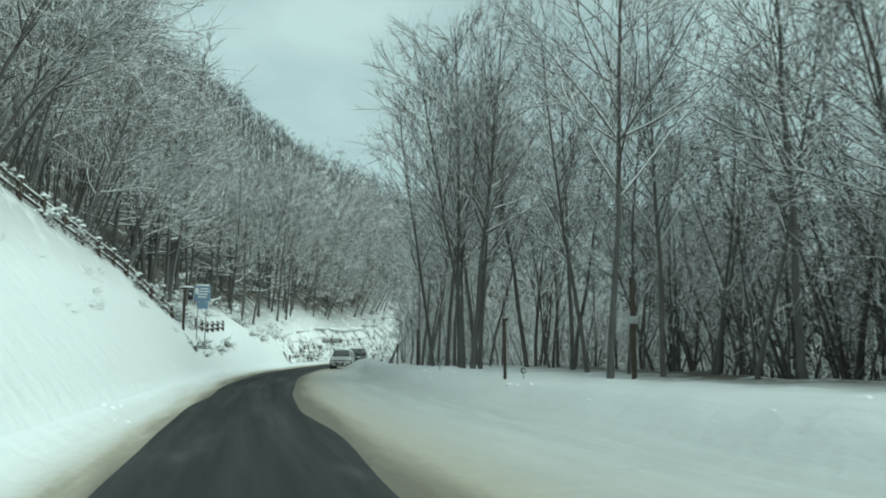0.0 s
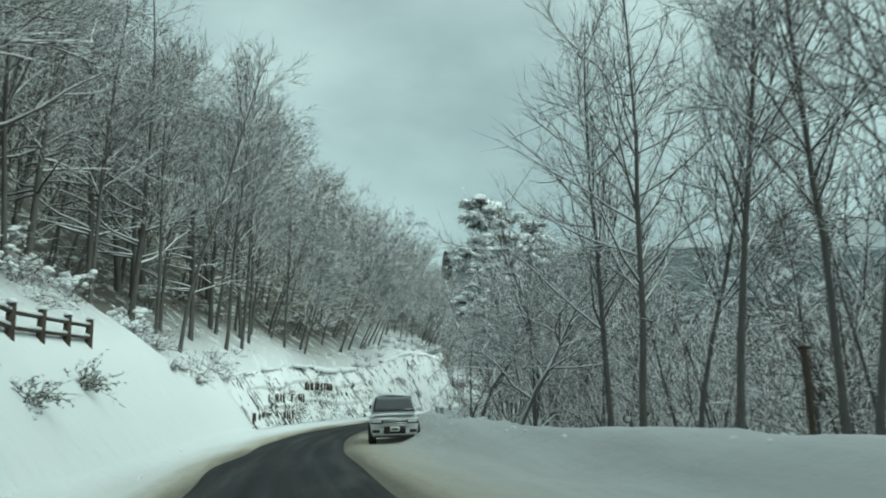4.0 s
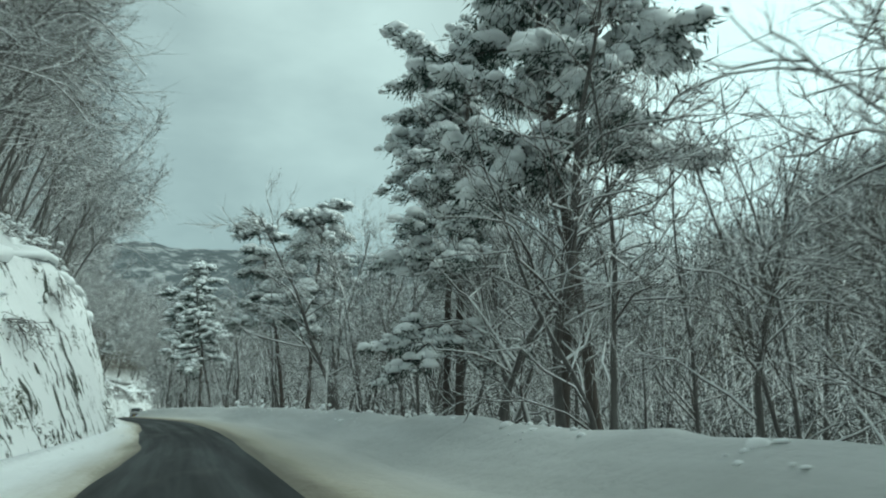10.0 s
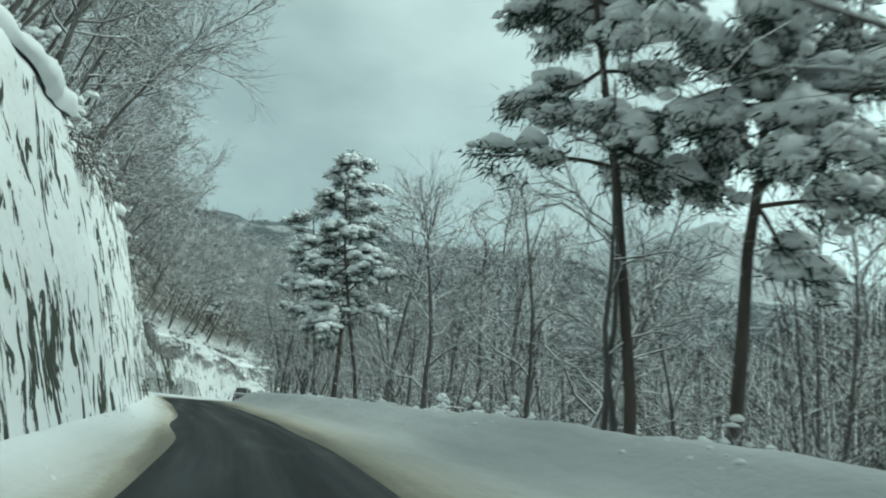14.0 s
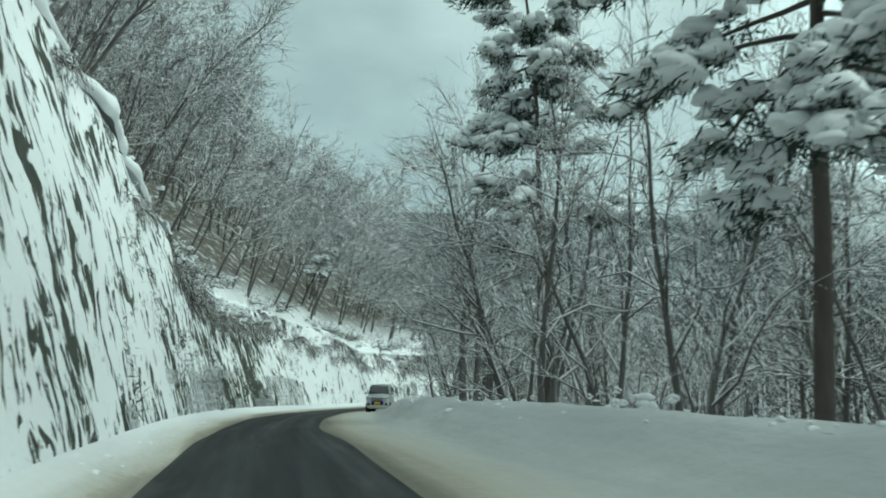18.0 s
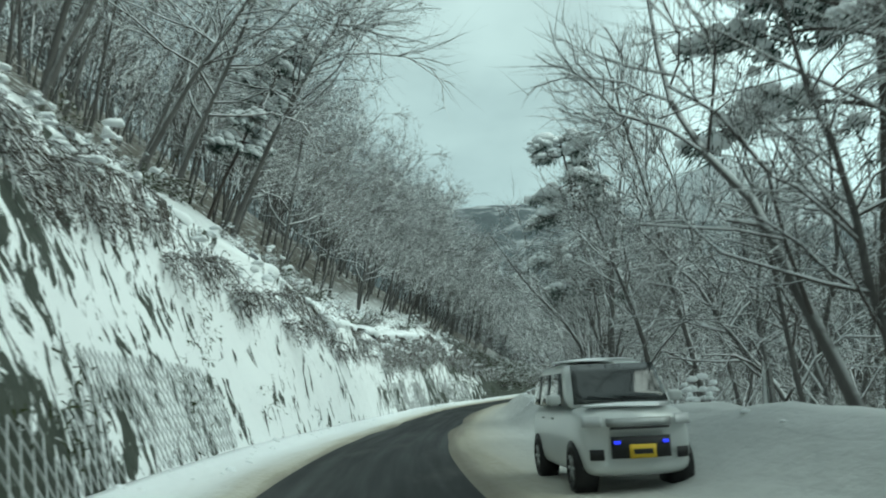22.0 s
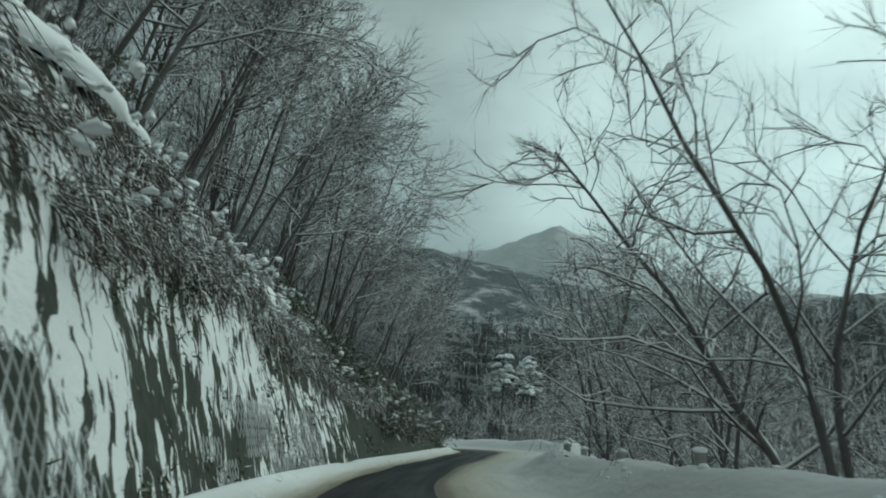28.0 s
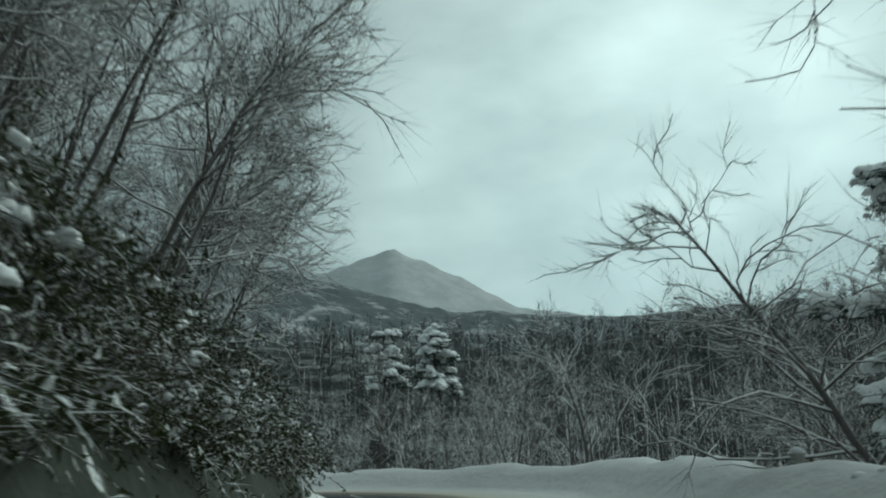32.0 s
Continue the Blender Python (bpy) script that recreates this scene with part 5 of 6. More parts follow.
def log_row(s0, s1, d, up):
    ob = thing("log_row", Matrix.Identity(4), "row of short dark logs holding the snowy bank", "log barrier", "log barriers")
    random.seed(int(s0 * 7 + up * 10))
    for s in np.arange(s0, s1, 0.42):
        x, y = spot(s, d - 0.14 + random.uniform(-0.05, 0.05))
        z = float(road_z(s)) + up
        if random.random() < 0.45:
            continue
        hi = random.uniform(0.0, 0.11)
        part("log", bm_rod((float(x), float(y), z - 0.5), (float(x), float(y), z + hi), 0.06, 0.05, 8), M_RUST, ob)


for s0, s1, d, up in ((86, 95, -3.75, 1.0), (91, 99.5, -4.25, 2.1), (98, 106, -4.35, 2.9), (106, 116, -5.4, 2.2)):
    log_row(s0, s1, d, up)


def road_sign(s, d):
    base = at_road(s, d, 0)
    ob = thing("road_sign", base, "pale blue information sign on two posts above the snow", "road sign")
    ob.matrix_world = base @ Matrix.Translation((0, 0, 0.35))
    part("post", bm_rod((-0.25, 0, -1.0), (-0.25, 0, 3.2), 0.035), M_GALV, ob)
    part("post", bm_rod((0.25, 0, -1.0), (0.25, 0, 3.2), 0.035), M_GALV, ob)
    panel = part("panel", bm_box(1.0, 0.04, 0.95, (0, -0.06, 2.75), 0.015), M_BLUE, ob, "faded blue and white sign panel")
    part("symbol", bm_box(0.22, 0.012, 0.34, (-0.33, -0.088, 2.92), 0.004), M_WHITE, panel)
    for k, w in enumerate((0.50, 0.58, 0.58, 0.52)):
        part("text_bar", bm_box(w, 0.012, 0.075, (0.12 if k < 2 else 0.0, -0.088, 3.05 - 0.17 * k), 0.003), M_WHITE, panel)
    part("lower_panel", bm_box(0.62, 0.03, 0.42, (0.05, -0.06, 2.02), 0.012), M_BLUE, ob, "plain faded blue lower panel")
    part("snow_cap", bm_cap(0.50, 0.09, 0.09, (0, -0.05, 3.22), 9), M_SNOW, ob)


road_sign(51.5, -4.1)


def warning_post(s, d):
    ob = thing("warning_post", at_road(s, d, 0), "dark post carrying a small roofed lamp box", "lamp post")
    part("post", bm_box(0.14, 0.14, 2.9, (0, 0, 1.05), 0.015), M_RUST, ob)
    part("crossbar", bm_box(0.75, 0.10, 0.08, (0.12, 0, 2.42)), M_RUST, ob)
    box = part("lamp_box", bm_box(0.30, 0.22, 0.55, (0.34, 0, 2.05), 0.02), M_BLACK, ob)
    part("lens", bm_rod((0.34, -0.125, 2.1), (0.34, -0.112, 2.1), 0.09), M_LAMP, box)
    part("snow_cap", bm_cap(0.42, 0.14, 0.10, (0.12, 0, 2.47), 12), M_SNOW, ob)


warning_post(49.5, -4.8)


# pines beyond the bend, with snow on their flat crowns
def pine_at(kind, x, y, top, scale, turn):
    ob = copy_thing(kind, Matrix.Identity(4))
    ob.matrix_basis = Matrix.Translation((x, y, top - 9.0 * scale)) @ Matrix.Rotation(radians(turn), 4, "Z") @ Matrix.Scale(scale, 4)
    return tagged(ob, "umbrella-shaped pine with heavy snow pads below the bend", "", "pines below the bend")


pine_at(PINE_FLAT[0], 101.9, 360.1, 15.0, 1.05, 0)
pine_at(PINE_FLAT[1], 99.5, 351.0, 13.8, 1.0, 90)


# dead leaves and grass sticking out of the snow on the cut, and the snow heaped along its top
def on_cut(s, u, off=0.0):
    f, t, h = float(wall_foot(s)), float(wall_top(s)), float(wall_high(s))
    bulge = 0.28 * float(rough_noise(np.array(s * 0.33), np.array(u * 2.2), 4, 11)) * (0.3 + u)
    x, y = spot(s, f + (t - f) * u + bulge + off)
    return Vector((float(x), float(y), float(road_z(s)) + 0.1 + (h - 0.1) * u**0.95))


def wall_tufts():
    random.seed(51)
    soup = Soup()
    for _ in range(9000):
        s = random.uniform(88, 366)
        u = random.uniform(0.02, 0.97)
        thick = float(steps(s, (88, 1.0), (118, 1.0), (126, 0.3), (150, 0.25), (200, 0.4), (218, 0.9), (246, 0.8), (250, 0.15), (280, 0.2), (290, 0.6), (330, 0.9)))
        if float(rough_noise(np.array(s * 0.30), np.array(u * 3.5), 3, 52)) < 0.62 - 0.7 * thick + 0.35 * abs(u - 0.25) or random.random() > 0.75:
            continue
        p = on_cut(s, u, 0.03)
        out = Vector((float(line(s, ROAD_N[:, 0])), float(line(s, ROAD_N[:, 1])), 0))
        for _ in range(random.randrange(8, 20)):
            q = p + rand_dir(0.12)
            way = (out * random.uniform(0.1, 0.6) + Vector((0, 0, random.uniform(-1.4, 0.3))) + rand_dir(0.35)).normalized()
            soup.blade(q, q + way * random.uniform(0.06, 0.22), random.uniform(0.008, 0.022))
    tagged(new("dead_grass", soup.data("dead_grass", [M_EVERGREEN])), "dead leaves and grass sticking out of the snowy slope", "grass", kind="stuff")


def cornice():
    """A soft ridge of snow along the edge of the cut, swelling and thinning."""
    ss = np.arange(88, 362, 0.3)
    n = len(ss)
    size = 0.20 + 0.30 * rough_noise(ss * 0.22, ss * 0 + 4.0, 3, 55) + 0.12 * lump(ss * 1.1, ss * 0 + 2.0, 57) + 0.20 * ease(ss, 280, 290) * (1 - ease(ss, 298, 308))
    size = np.clip(size * (1 - 0.4 * ease(ss, 296, 310)), 0.05, 0.48)
    prof = ((0.45, -0.75), (0.80, -0.35), (0.85, 0.10), (0.60, 0.55), (0.10, 0.80), (-0.7, 0.95), (-1.7, 1.15), (-3.0, 1.1))
    verts, faces = [], []
    for k in range(n):
        s, r = float(ss[k]), float(size[k])
        c = on_cut(s, 1.0, 0.02 + 0.14 * float(lump(np.array(s * 0.8), np.array(6.0), 59))) + Vector((0, 0, -0.05))
        out = Vector((float(line(s, ROAD_N[:, 0])), float(line(s, ROAD_N[:, 1])), 0))
        for j, (a, b) in enumerate(prof):
            wob = 1 + 0.34 * float(rough_noise(np.array(s * 1.3), np.array(j * 0.7), 2, 60))
            verts.append(tuple(c + out * (a * r * wob) + Vector((0, 0, b * r * wob))))
    w = len(prof)
    for k in range(n - 1):
        if size[k] < 0.10:
            continue
        for j in range(w - 1):
            faces.append((k * w + j, k * w + j + 1, (k + 1) * w + j + 1, (k + 1) * w + j))
    tagged(mesh_object("snow_cornice", verts, faces, M_SNOW), "rounded ridge of snow along the edge of the cut", "snow", kind="stuff")


def vines():
    """Creepers that hang from the edge down the face of the cut."""
    random.seed(53)
    soup = Soup()
    for _ in range(2600):
        s = random.uniform(222, 345)
        if float(lump(np.array(s * 0.35), np.array(9.0), 56)) < -0.2 + 0.3 * random.random():
            continue
        high = float(wall_high(s))
        drop = random.uniform(0.3, 1.0) ** 1.6 * (3.4 if 284 < s < 330 else 1.9) / high
        pts = [on_cut(s + random.uniform(-0.06, 0.06) * k, 1.0 - drop * k / 4, 0.10 + 0.05 * random.random()) for k in range(5)]
        soup.tube(pts, [0.010, 0.009, 0.008, 0.006, 0.003], 3)
        for _ in range(9):
            q, ax = along(pts, random.random())
            soup.blade(q, q + (rand_dir(0.6) + Vector((0, 0, -0.8))).normalized() * random.uniform(0.06, 0.20), random.uniform(0.008, 0.020), 1)
    tagged(new("hanging_vines", soup.data("hanging_vines", [M_TWIG, M_BUSH])), "brown creepers trailing down the snowy cut slope", "creeper", kind="stuff")


def snow_clods():
    """Lumps that the plough left on the flank of the bank and along the foot of the cut."""
    random.seed(54)
    soup = Soup()
    for _ in range(1500):
        s = random.uniform(0, 350)
        b = float(bank_at(s))
        d = random.choice((random.uniform(b - 0.9, b + 0.2), float(wall_foot(s)) + random.uniform(0.0, 0.8)))
        if float(lump(np.array(s * 0.4), np.array(d), 58)) < 0.05:
            continue
        r = random.uniform(0.02, 0.075) if random.random() < 0.93 else random.uniform(0.075, 0.13)
        p = place(s, d) - Vector((0, 0, r * 0.25))
        soup.lump(p, r * random.uniform(0.8, 1.4), r * random.uniform(0.8, 1.4), r * random.uniform(0.6, 1.0), 0, 7, 2, 0.6)
    tagged(new("snow_clods", soup.data("snow_clods", [M_SNOW])), "clods of ploughed snow scattered on the banks", "snow", kind="stuff")


wall_tufts()
vines()
snow_clods()
cornice()


# the netting over the foot of the cut slope
def netting(s0, s1, low, high, seed):
    random.seed(seed)
    soup = Soup()

    def on_wall(s, h):
        return on_cut(s, min(max((h - 0.1) / (float(wall_high(s)) - 0.1), 0.0), 1.0), 0.07)

    gap, tall = 0.30, 0.46
    for k in range(int((s1 - s0) / gap)):
        for j in range(int((high - low) / tall)):
            s, h = s0 + k * gap, low + j * tall
            if float(rough_noise(np.array(s * 0.21), np.array(h * 0.5), 3, 33)) < -0.35 + 0.45 * (h - low) / (high - low):
                continue
            ring = [on_wall(s, h + tall / 2), on_wall(s + gap / 2, h), on_wall(s + gap, h + tall / 2), on_wall(s + gap / 2, h + tall)]
            for a, b in zip(ring, ring[1:] + ring[:1]):
                soup.tube([a, b], [0.013, 0.011], 3)
    tagged(new("slope_netting", soup.data("slope_netting", [M_NET])), "rusty rockfall netting with snow in its meshes", "netting", kind="stuff")


M_NET = make_plain("netting_caked_with_snow", (0.26, 0.27, 0.27), (0.74, 0.76, 0.77), 1.6, 0.7)
netting(205, 250, 0.30, 2.5, 41)
netting(283, 320, 0.30, 2.2, 42)


# ---- cars in the oncoming lane ----
def loft(stations, ring):
    """A skin over cross-sections; each station gives the ring's points for one place along the car."""
    bm = bmesh.new()
    rows = [[bm.verts.new(p) for p in ring(st)] for st in stations]
    n = len(rows[0])
    for a, b in zip(rows, rows[1:]):
        for k in range(n):
            bm.faces.new((a[k], a[(k + 1) % n], b[(k + 1) % n], b[k]))
    bm.faces.new(rows[0][::-1])
    bm.faces.new(rows[-1])
    bmesh.ops.recalc_face_normals(bm, faces=bm.faces[:])
    return bm


def rounded(ob, levels=2):
    ob.modifiers.new("rounding", "SUBSURF").levels = levels
    ob.modifiers["rounding"].render_levels = levels
    return ob


def wheel(ob, x, y, r, side):
    """A tyre with a rounded shoulder, a dished rim with spokes and a hub."""
    n, prof = 28, ((0.62, -0.10), (0.90, -0.105), (0.985, -0.08), (1.0, -0.03), (1.0, 0.03), (0.985, 0.08), (0.90, 0.105), (0.62, 0.10))
    bm = bmesh.new()
    rows = [[bm.verts.new((x + w, y + math.cos(6.2832 * k / n) * r * q, r + math.sin(6.2832 * k / n) * r * q)) for q, w in prof] for k in range(n)]
    for k in range(n):
        a, b = rows[k], rows[(k + 1) % n]
        for j in range(len(prof)):
            bm.faces.new((a[j], a[(j + 1) % len(prof)], b[(j + 1) % len(prof)], b[j]))
    bmesh.ops.recalc_face_normals(bm, faces=bm.faces[:])
    hub = part("wheel", bm, M_RUBBER, ob)
    part("rim", bm_rod((x + side * 0.02, y, r), (x + side * 0.055, y, r), r * 0.63, r * 0.60, 24), M_BLACK, hub)
    for k in range(6):
        a = 6.2832 * k / 6
        part("spoke", bm_rod((x + side * 0.075, y + math.cos(a) * r * 0.10, r + math.sin(a) * r * 0.10), (x + side * 0.085, y + math.cos(a) * r * 0.61, r + math.sin(a) * r * 0.61), 0.030, 0.024, 6), M_GALV, hub)
    part("hub_cap", bm_rod((x + side * 0.06, y, r), (x + side * 0.095, y, r), 0.065, 0.055, 14), M_GALV, hub)


def car(name, s, d, size, nose, glass, paint, label):
    """A car facing the way the camera comes from: y is ahead. nose lists (back from the tip, width share, under, over) of the
    lower body; glass gives the belt and, from the cowl to the tail, (back from the tip, roof height) of the cabin."""
    L, W, H = size
    hw, tip = W / 2, L / 2
    m = Matrix.Translation(Vector((*[float(v) for v in spot(s, d)], float(road_z(s)) + 0.07))) @ Matrix.Rotation(heading(s) + math.pi, 4, "Z")
    ob = thing(name, m, label, "car")
    belt, cabin_line, bow = glass["belt"], glass["line"], glass["bow"]

    def bent(x, y):
        """The nose and the screen bow back towards the sides."""
        k = max(0.0, y / tip)
        return y - bow * (x / hw) ** 2 * k**2

    def body_ring(st):
        back, k, z0, z1 = st
        w, y = hw * k, tip - back
        half = [(0.60, z0), (0.92, z0 + 0.03), (0.985, z0 + 0.16), (1.0, z0 + (z1 - z0) * 0.52), (0.985, z1 - 0.16), (0.93, z1 - 0.04), (0.60, z1 + 0.015), (0.0, z1 + 0.035)]
        return [(-w * a, bent(w * a, y), z) for a, z in half] + [(w * a, bent(w * a, y), z) for a, z in half[-2::-1]]

    rounded(part("body", loft(nose, body_ring), paint, ob))

    def cab_ring(st):
        back, z1, wide = st
        y, b, t = tip - back, hw * 0.955, hw * wide
        f = (z1 - belt) / max(0.1, H - belt)
        t = b + (t - b) * f
        half = [(b, belt - 0.08), (b + (t - b) * 0.5, belt + (z1 - belt) * 0.5), (t, z1 - 0.07), (t * 0.90, z1 - 0.012), (t * 0.5, z1 + 0.012), (0.0, z1 + 0.02)]
        return [(-a, bent(a, y), z) for a, z in half] + [(a, bent(a, y), z) for a, z in half[-2::-1]]

    cabin = rounded(part("cabin", loft(cabin_line, cab_ring), paint, ob))

    def pane(name2, corners, cols, rows2, parent, mat, off, thick=0.012, wrap=True):
        """A curved sheet between four corners (low left, low right, high right, high left), moved out by off."""
        a, b, c, e = (Vector(p) for p in corners)
        verts, faces = [], []
        for layer in (0.0, -thick):
            for j in range(rows2 + 1):
                for k in range(cols + 1):
                    u, v = k / cols, j / rows2
                    p = (a.lerp(b, u)).lerp(e.lerp(c, u), v) + Vector(off) * (1 + layer / 0.03)
                    verts.append((p.x, bent(p.x, p.y) if wrap else p.y, p.z))
        w, base = cols + 1, (cols + 1) * (rows2 + 1)
        for j in range(rows2):
            for k in range(cols):
                q = (j * w + k, j * w + k + 1, (j + 1) * w + k + 1, (j + 1) * w + k)
                faces += [q, tuple(base + i for i in reversed(q))]
        rim = [k for k in range(w)] + [j * w + cols for j in range(1, rows2 + 1)] + [rows2 * w + k for k in range(cols - 1, -1, -1)] + [j * w for j in range(rows2 - 1, 0, -1)]
        for i, k in enumerate(rim):
            k2 = rim[(i + 1) % len(rim)]
            faces.append((k, base + k, base + k2, k2))
        return raw_part(name2, verts, faces, [mat], parent)

    def front(name2, mat, x0, x1, z0, z1, out, parent, label2="", lean=0.0):
        """A panel on the nose, wrapped round it."""
        got = pane(name2, [(x0, tip + out, z0), (x1, tip + out, z0), (x1, tip + out - lean, z1), (x0, tip + out - lean, z1)], 8, 2, parent, mat, (0, 0.012, 0), 0.03)
        return tagged(got, label2)

    # windscreen between the cowl and the front of the roof
    (b0, z0, _), (b1, z1, w1) = cabin_line[0], cabin_line[glass["roof"]]
    pane("windscreen", [(-hw * 0.86, tip - b0 - 0.10, belt + 0.03), (hw * 0.86, tip - b0 - 0.10, belt + 0.03), (hw * w1 * 0.93, tip - b1 + 0.05, H - 0.10), (-hw * w1 * 0.93, tip - b1 + 0.05, H - 0.10)], 10, 4, cabin, M_GLASS, (0, 0.045, 0.040))
    part("wiper", bm_rod((-hw * 0.62, tip - b0 - 0.04, belt + 0.10), (hw * 0.02, tip - b0 + 0.02, belt + 0.13), 0.014, 0.010, 6), M_BLACK, ob)
    part("wiper", bm_rod((hw * 0.02, tip - b0 + 0.02, belt + 0.09), (hw * 0.62, tip - b0 - 0.06, belt + 0.15), 0.014, 0.010, 6), M_BLACK, ob)
    cuts = glass["windows"]
    for sx in (-1, 1):
        for ya, yb in zip(cuts, cuts[1:]):
            lean = glass["rake"] if ya == cuts[0] else 0.0
            low, high = hw * 0.955, hw * (0.955 + (w1 - 0.955) * 0.86)
            pane("side_window", [(sx * low, tip - ya - 0.04, belt + 0.04), (sx * low, tip - yb + 0.04, belt + 0.04), (sx * high, tip - yb + 0.04, H - 0.16), (sx * high, tip - ya - 0.04 - lean, H - 0.16)], 3, 3, cabin, M_GLASS, (sx * 0.022, 0, 0), wrap=False)
        mirror = rounded(part("mirror", bm_box(0.20, 0.13, 0.15, (sx * (hw + 0.10), tip - b0 - 0.42, belt + 0.12), 0.05), paint if glass["mirror"] else M_BLACK, ob), 1)
        part("mirror_glass", bm_box(0.15, 0.01, 0.10, (sx * (hw + 0.10), tip - b0 - 0.49, belt + 0.12), 0.003), M_GLASS, mirror)
        for y in glass["axles"]:
            r = glass["tyre"]
            part("wheel_arch", bm_rod((sx * (hw - 0.26), tip - y, r + 0.01), (sx * (hw + 0.002), tip - y, r + 0.01), r + 0.055, r + 0.055, 28), M_BLACK, ob)
            wheel(ob, sx * (hw - 0.085), tip - y, r, sx)
        for ya in cuts[1:-1]:
            part("door_handle", bm_box(0.03, 0.16, 0.03, (sx * (hw + 0.005), tip - ya + 0.22, belt - 0.14), 0.01), paint, ob)
    return ob, front, tip, hw


# white minivan: long raked screen, snow on bonnet and roof
NOSE = [(0.02, 0.72, 0.34, 0.62), (0.10, 0.86, 0.24, 0.74), (0.28, 0.94, 0.20, 0.86), (0.60, 0.985, 0.18, 0.95), (1.00, 1.0, 0.18, 1.01), (1.6, 1.0, 0.18, 1.04), (3.2, 1.0, 0.18, 1.06), (4.3, 0.99, 0.20, 1.06), (4.68, 0.96, 0.26, 1.04), (4.79, 0.88, 0.36, 0.95)]
LINE = [(0.98, 1.04, 0.78), (1.35, 1.28, 0.78), (1.85, 1.58, 0.76), (2.15, 1.67, 0.75), (3.2, 1.68, 0.75), (4.2, 1.65, 0.75), (4.55, 1.56, 0.77), (4.72, 1.10, 0.80)]
van, front, tip, hw = car("minivan", 73.6, 3.65, (4.80, 1.80, 1.68), NOSE, dict(belt=1.02, line=LINE, bow=0.42, roof=2, windows=(1.75, 2.65, 3.6, 4.5), rake=0.35, axles=(0.92, 3.80), tyre=0.33, mirror=True), M_CAR_WHITE, "white minivan with snow on its roof and bonnet")
front("headlight_band", M_BLACK, -hw * 0.93, hw * 0.93, 0.66, 0.80, 0.0, van, "dark band that joins grille and headlamps", 0.10)
for sx in (-1, 1):
    front("headlight", M_LAMP, sx * hw * 0.52, sx * hw * 0.90, 0.70, 0.79, 0.012, van, "slanting clear headlamp", 0.10)
    front("fog_lamp", M_BLACK, sx * hw * 0.58, sx * hw * 0.86, 0.36, 0.46, 0.01, van)
for k, z in enumerate((0.60, 0.67, 0.75)):
    front("chrome_strip", M_CHROME, -hw * (0.50 - 0.03 * k), hw * (0.50 - 0.03 * k), z, z + 0.030, 0.025, van)
front("air_intake", M_BLACK, -hw * 0.42, hw * 0.42, 0.32, 0.56, 0.0, van)
front("bumper_lip", M_BLACK, -hw * 0.75, hw * 0.75, 0.20, 0.27, -0.02, van)
number = front("number_plate", M_WHITE, -0.165, 0.165, 0.40, 0.565, 0.03, van, "pale number plate")
part("text_bar", bm_box(0.24, 0.006, 0.06, (0, tip + 0.05, 0.475), 0.002), M_BLACK, number)
part("bonnet_snow", bm_cap(hw * 0.78, 0.36, 0.07, (0, tip - 0.62, 0.955), 18), M_SNOW, van, "thin snow left on the bonnet")
part("roof_snow", bm_cap(hw * 0.70, 1.25, 0.15, (0, tip - 3.15, 1.66), 17), M_SNOW, van, "patch of snow left on the roof")

# black sport utility car: tall nose, chrome bracket in the grille
NOSE = [(0.02, 0.74, 0.40, 0.78), (0.08, 0.88, 0.27, 0.92), (0.25, 0.95, 0.23, 1.02), (0.60, 0.99, 0.22, 1.07), (1.20, 1.0, 0.22, 1.11), (2.0, 1.0, 0.22, 1.12), (3.2, 1.0, 0.22, 1.14), (4.2, 0.99, 0.26, 1.14), (4.50, 0.95, 0.36, 1.06), (4.59, 0.86, 0.46, 0.98)]
LINE = [(1.18, 1.11, 0.76), (1.55, 1.36, 0.76), (1.98, 1.63, 0.74), (2.30, 1.72, 0.73), (3.2, 1.74, 0.73), (3.95, 1.68, 0.74), (4.25, 1.55, 0.78), (4.48, 1.16, 0.82)]
suv, front, tip, hw = car("sport_utility_car", 83.6, 3.65, (4.60, 1.82, 1.74), NOSE, dict(belt=1.10, line=LINE, bow=0.30, roof=2, windows=(1.90, 2.75, 3.6, 4.2), rake=0.30, axles=(0.90, 3.65), tyre=0.36, mirror=False), M_CAR_BLACK, "black sport utility car with a chrome grille")
front("grille", M_BLACK, -hw * 0.42, hw * 0.42, 0.66, 0.93, 0.0, suv, "black mesh grille", 0.06)
for sx in (-1, 1):
    front("headlight", M_LAMP, sx * hw * 0.50, sx * hw * 0.90, 0.80, 0.93, 0.015, suv, "clear swept-back headlamp", 0.08)
    front("fog_lamp", M_LAMP, sx * hw * 0.62, sx * hw * 0.78, 0.47, 0.53, 0.015, suv)
    part("chrome_strip", bm_rod((sx * hw * 0.40, tip + 0.0, 0.94), (sx * hw * 0.17, tip + 0.05, 0.74), 0.030, 0.030, 8), M_CHROME, suv)
part("chrome_strip", bm_rod((-hw * 0.17, tip + 0.05, 0.74), (hw * 0.17, tip + 0.05, 0.74), 0.028, 0.028, 8), M_CHROME, suv)
front("badge", M_CHROME, -0.075, 0.075, 0.78, 0.90, 0.02, suv)
front("air_intake", M_BLACK, -hw * 0.55, hw * 0.55, 0.36, 0.46, 0.0, suv)
front("skid_strip", M_CHROME, -hw * 0.50, hw * 0.50, 0.30, 0.335, 0.03, suv)
number = front("number_plate", M_WHITE, -0.165, 0.165, 0.48, 0.645, 0.03, suv, "pale number plate")
part("text_bar", bm_box(0.24, 0.006, 0.06, (0, tip + 0.05, 0.555), 0.002), M_BLACK, number)
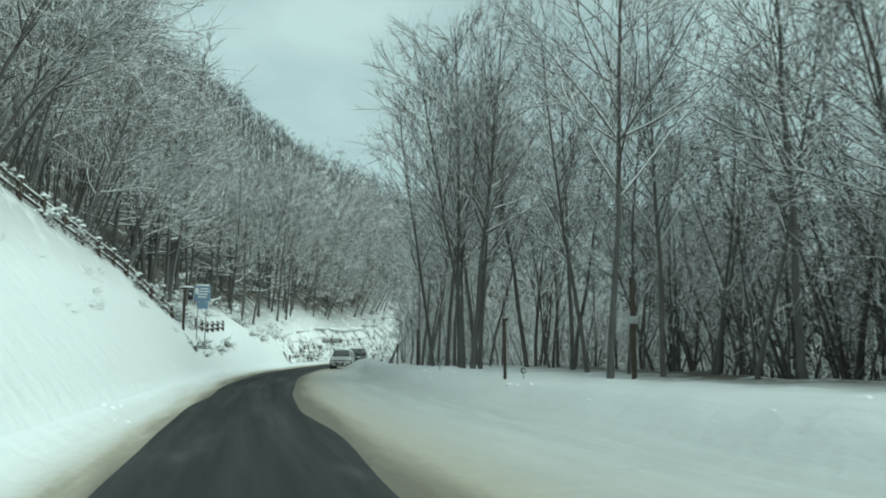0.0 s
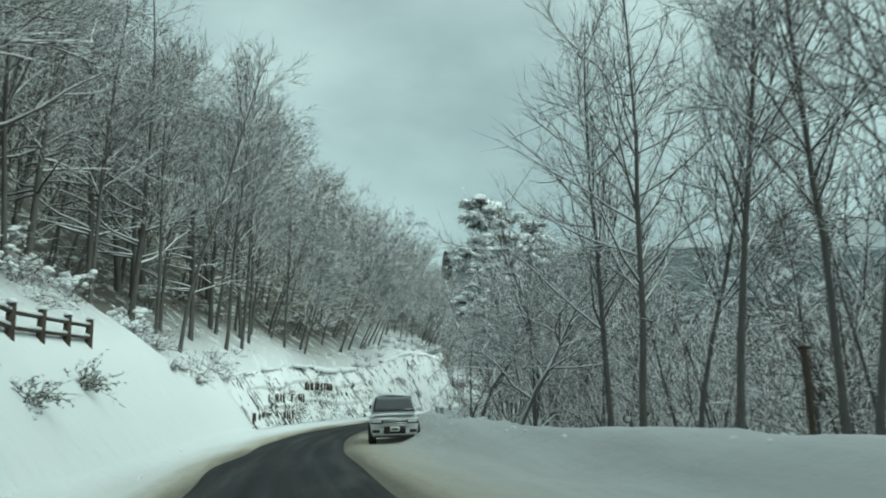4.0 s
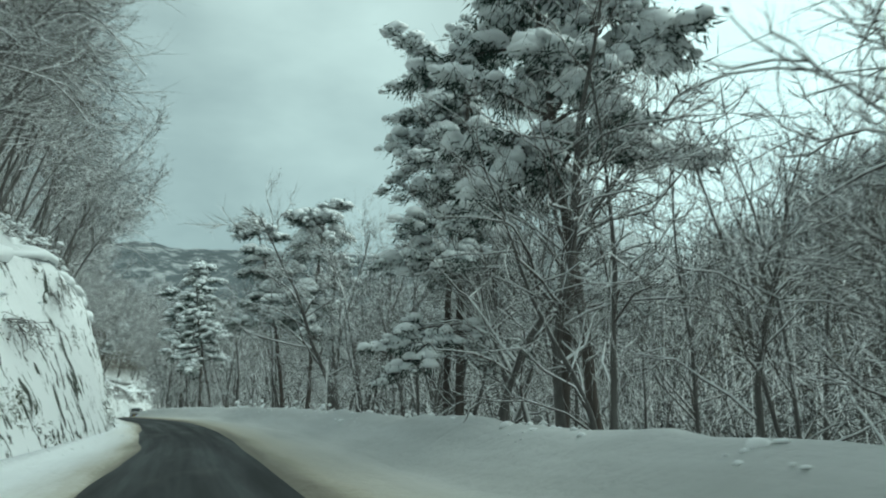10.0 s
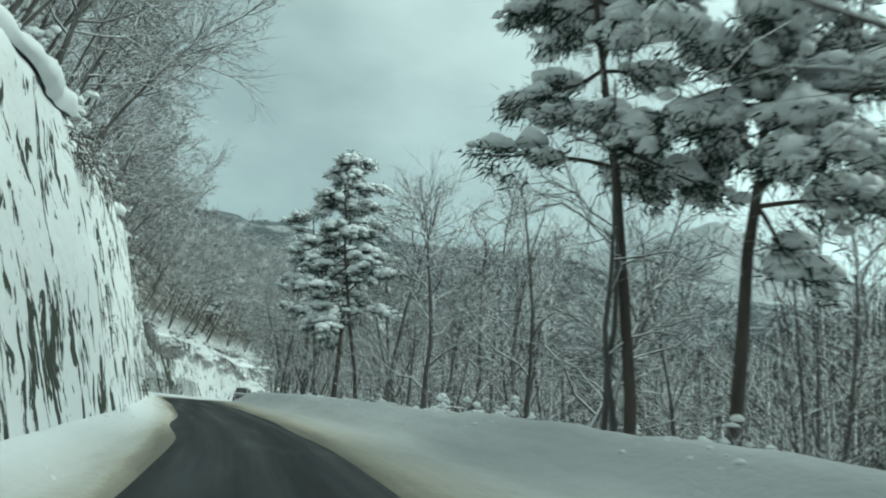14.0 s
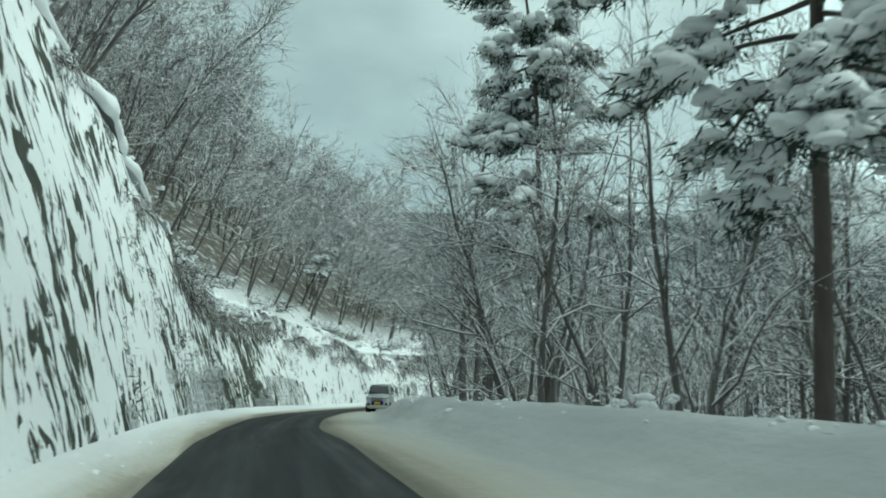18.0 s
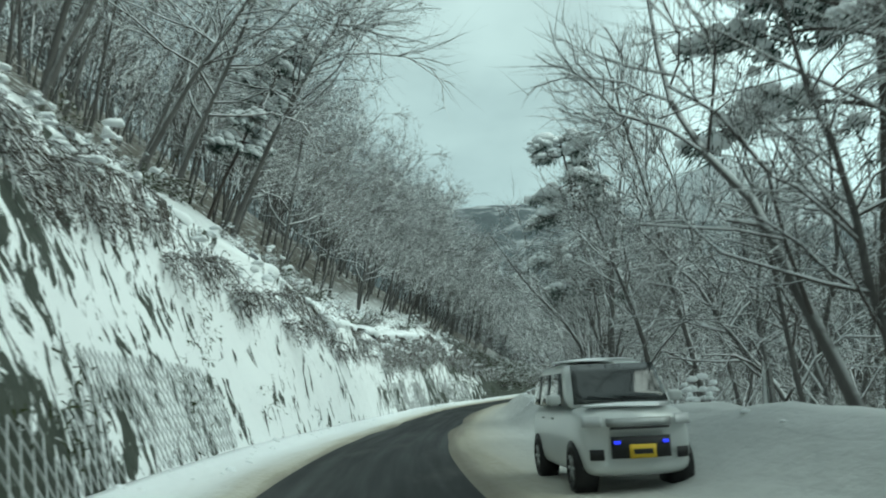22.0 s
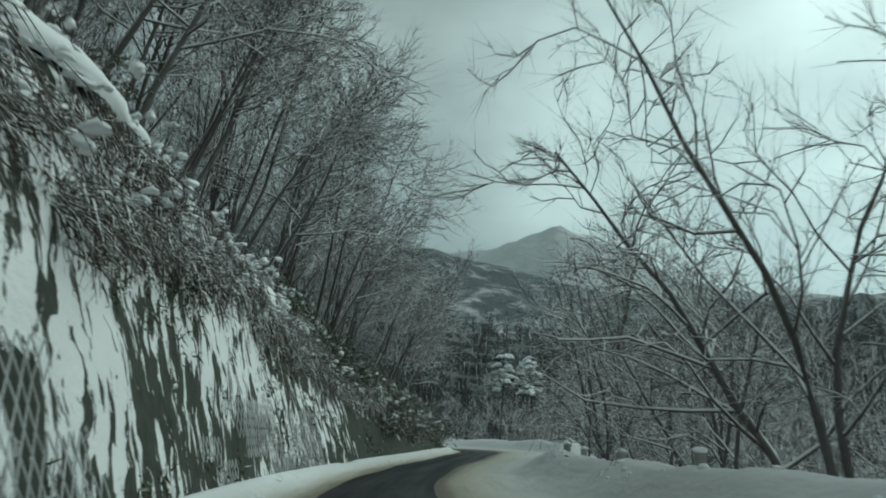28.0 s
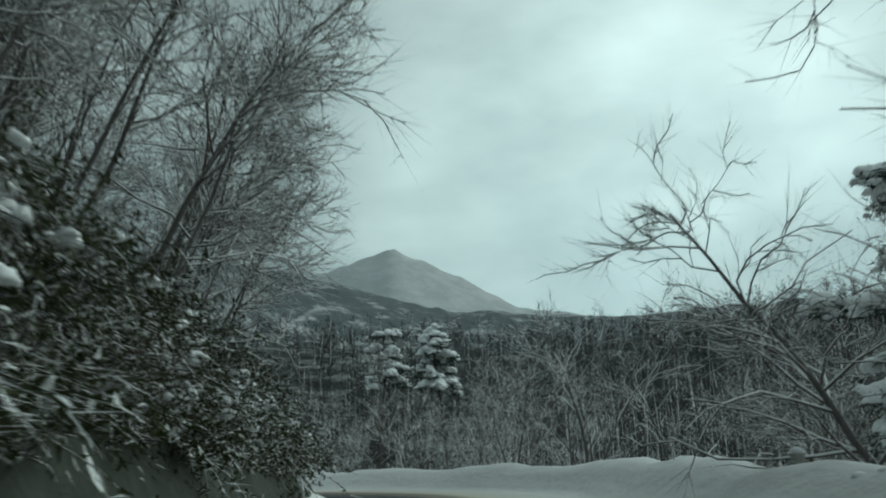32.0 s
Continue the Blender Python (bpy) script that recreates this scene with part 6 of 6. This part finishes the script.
for sx in (-1, 1):
    part("roof_rail", bm_rod((sx * hw * 0.66, tip - 2.2, 1.77), (sx * hw * 0.66, tip - 4.0, 1.76), 0.02, 0.02, 6), M_BLACK, suv)

# small box-shaped wagon with a yellow plate
NOSE = [(0.02, 0.80, 0.30, 0.78), (0.07, 0.92, 0.22, 0.92), (0.20, 0.97, 0.18, 1.00), (0.45, 1.0, 0.17, 1.04), (0.80, 1.0, 0.17, 1.06), (1.6, 1.0, 0.17, 1.04), (2.6, 1.0, 0.17, 1.04), (3.15, 0.99, 0.20, 1.04), (3.33, 0.96, 0.28, 1.02), (3.39, 0.90, 0.36, 0.95)]
LINE = [(0.62, 1.04, 0.86), (0.85, 1.28, 0.86), (1.15, 1.57, 0.84), (1.40, 1.65, 0.83), (2.2, 1.66, 0.83), (2.9, 1.64, 0.83), (3.2, 1.56, 0.84), (3.34, 1.08, 0.88)]
kei, front, tip, hw = car("kei_wagon", 241.0, 3.75, (3.40, 1.48, 1.66), NOSE, dict(belt=1.02, line=LINE, bow=0.20, roof=2, windows=(1.12, 1.95, 2.6, 3.15), rake=0.20, axles=(0.62, 2.92), tyre=0.28, mirror=True), M_CAR_SILVER, "small silver-white box-shaped wagon with a yellow plate")
M_BLUE_LAMP = make_plain("blue_lamp", (0.02, 0.03, 0.6), (0.03, 0.05, 0.8), 8.0, 0.3)
M_BLUE_LAMP.node_tree.nodes["Principled BSDF"].inputs["Emission Color"].default_value = (0.03, 0.04, 1.0, 1)
M_BLUE_LAMP.node_tree.nodes["Principled BSDF"].inputs["Emission Strength"].default_value = 1.2
front("grille", M_GALV, -hw * 0.55, hw * 0.55, 0.80, 0.90, 0.005, kei, "silver slatted grille", 0.03)
front("grille_gap", M_BLACK, -hw * 0.50, hw * 0.50, 0.765, 0.795, 0.01, kei)
front("air_intake", M_BLACK, -hw * 0.50, hw * 0.50, 0.42, 0.68, 0.01, kei)
for sx in (-1, 1):
    front("headlight", M_LAMP, sx * hw * 0.62, sx * hw * 0.93, 0.80, 0.93, 0.015, kei, "clear headlamp at the corner of the nose", 0.04)
    front("fog_lamp", M_BLACK, sx * hw * 0.62, sx * hw * 0.84, 0.40, 0.53, 0.012, kei)
    front("running_lamp", M_BLUE_LAMP, sx * hw * 0.36, sx * hw * 0.46, 0.59, 0.63, 0.03, kei, "small blue lamp that is lit")
number = front("number_plate", M_YELLOW, -0.165, 0.165, 0.42, 0.585, 0.04, kei, "yellow number plate")
part("text_bar", bm_box(0.24, 0.006, 0.06, (0, tip + 0.06, 0.50), 0.002), M_BLACK, number)
part("bonnet_snow", bm_cap(hw * 0.80, 0.24, 0.05, (0, tip - 0.42, 1.035), 19), M_SNOW, kei, "thin snow on the short bonnet")
part("roof_snow", bm_cap(hw * 0.80, 0.95, 0.07, (0, tip - 2.2, 1.65), 20), M_SNOW, kei, "thin layer of snow on the roof")

for ob in PATTERNS:
    for o in (*ob.children_recursive, ob):
        bpy.data.objects.remove(o)
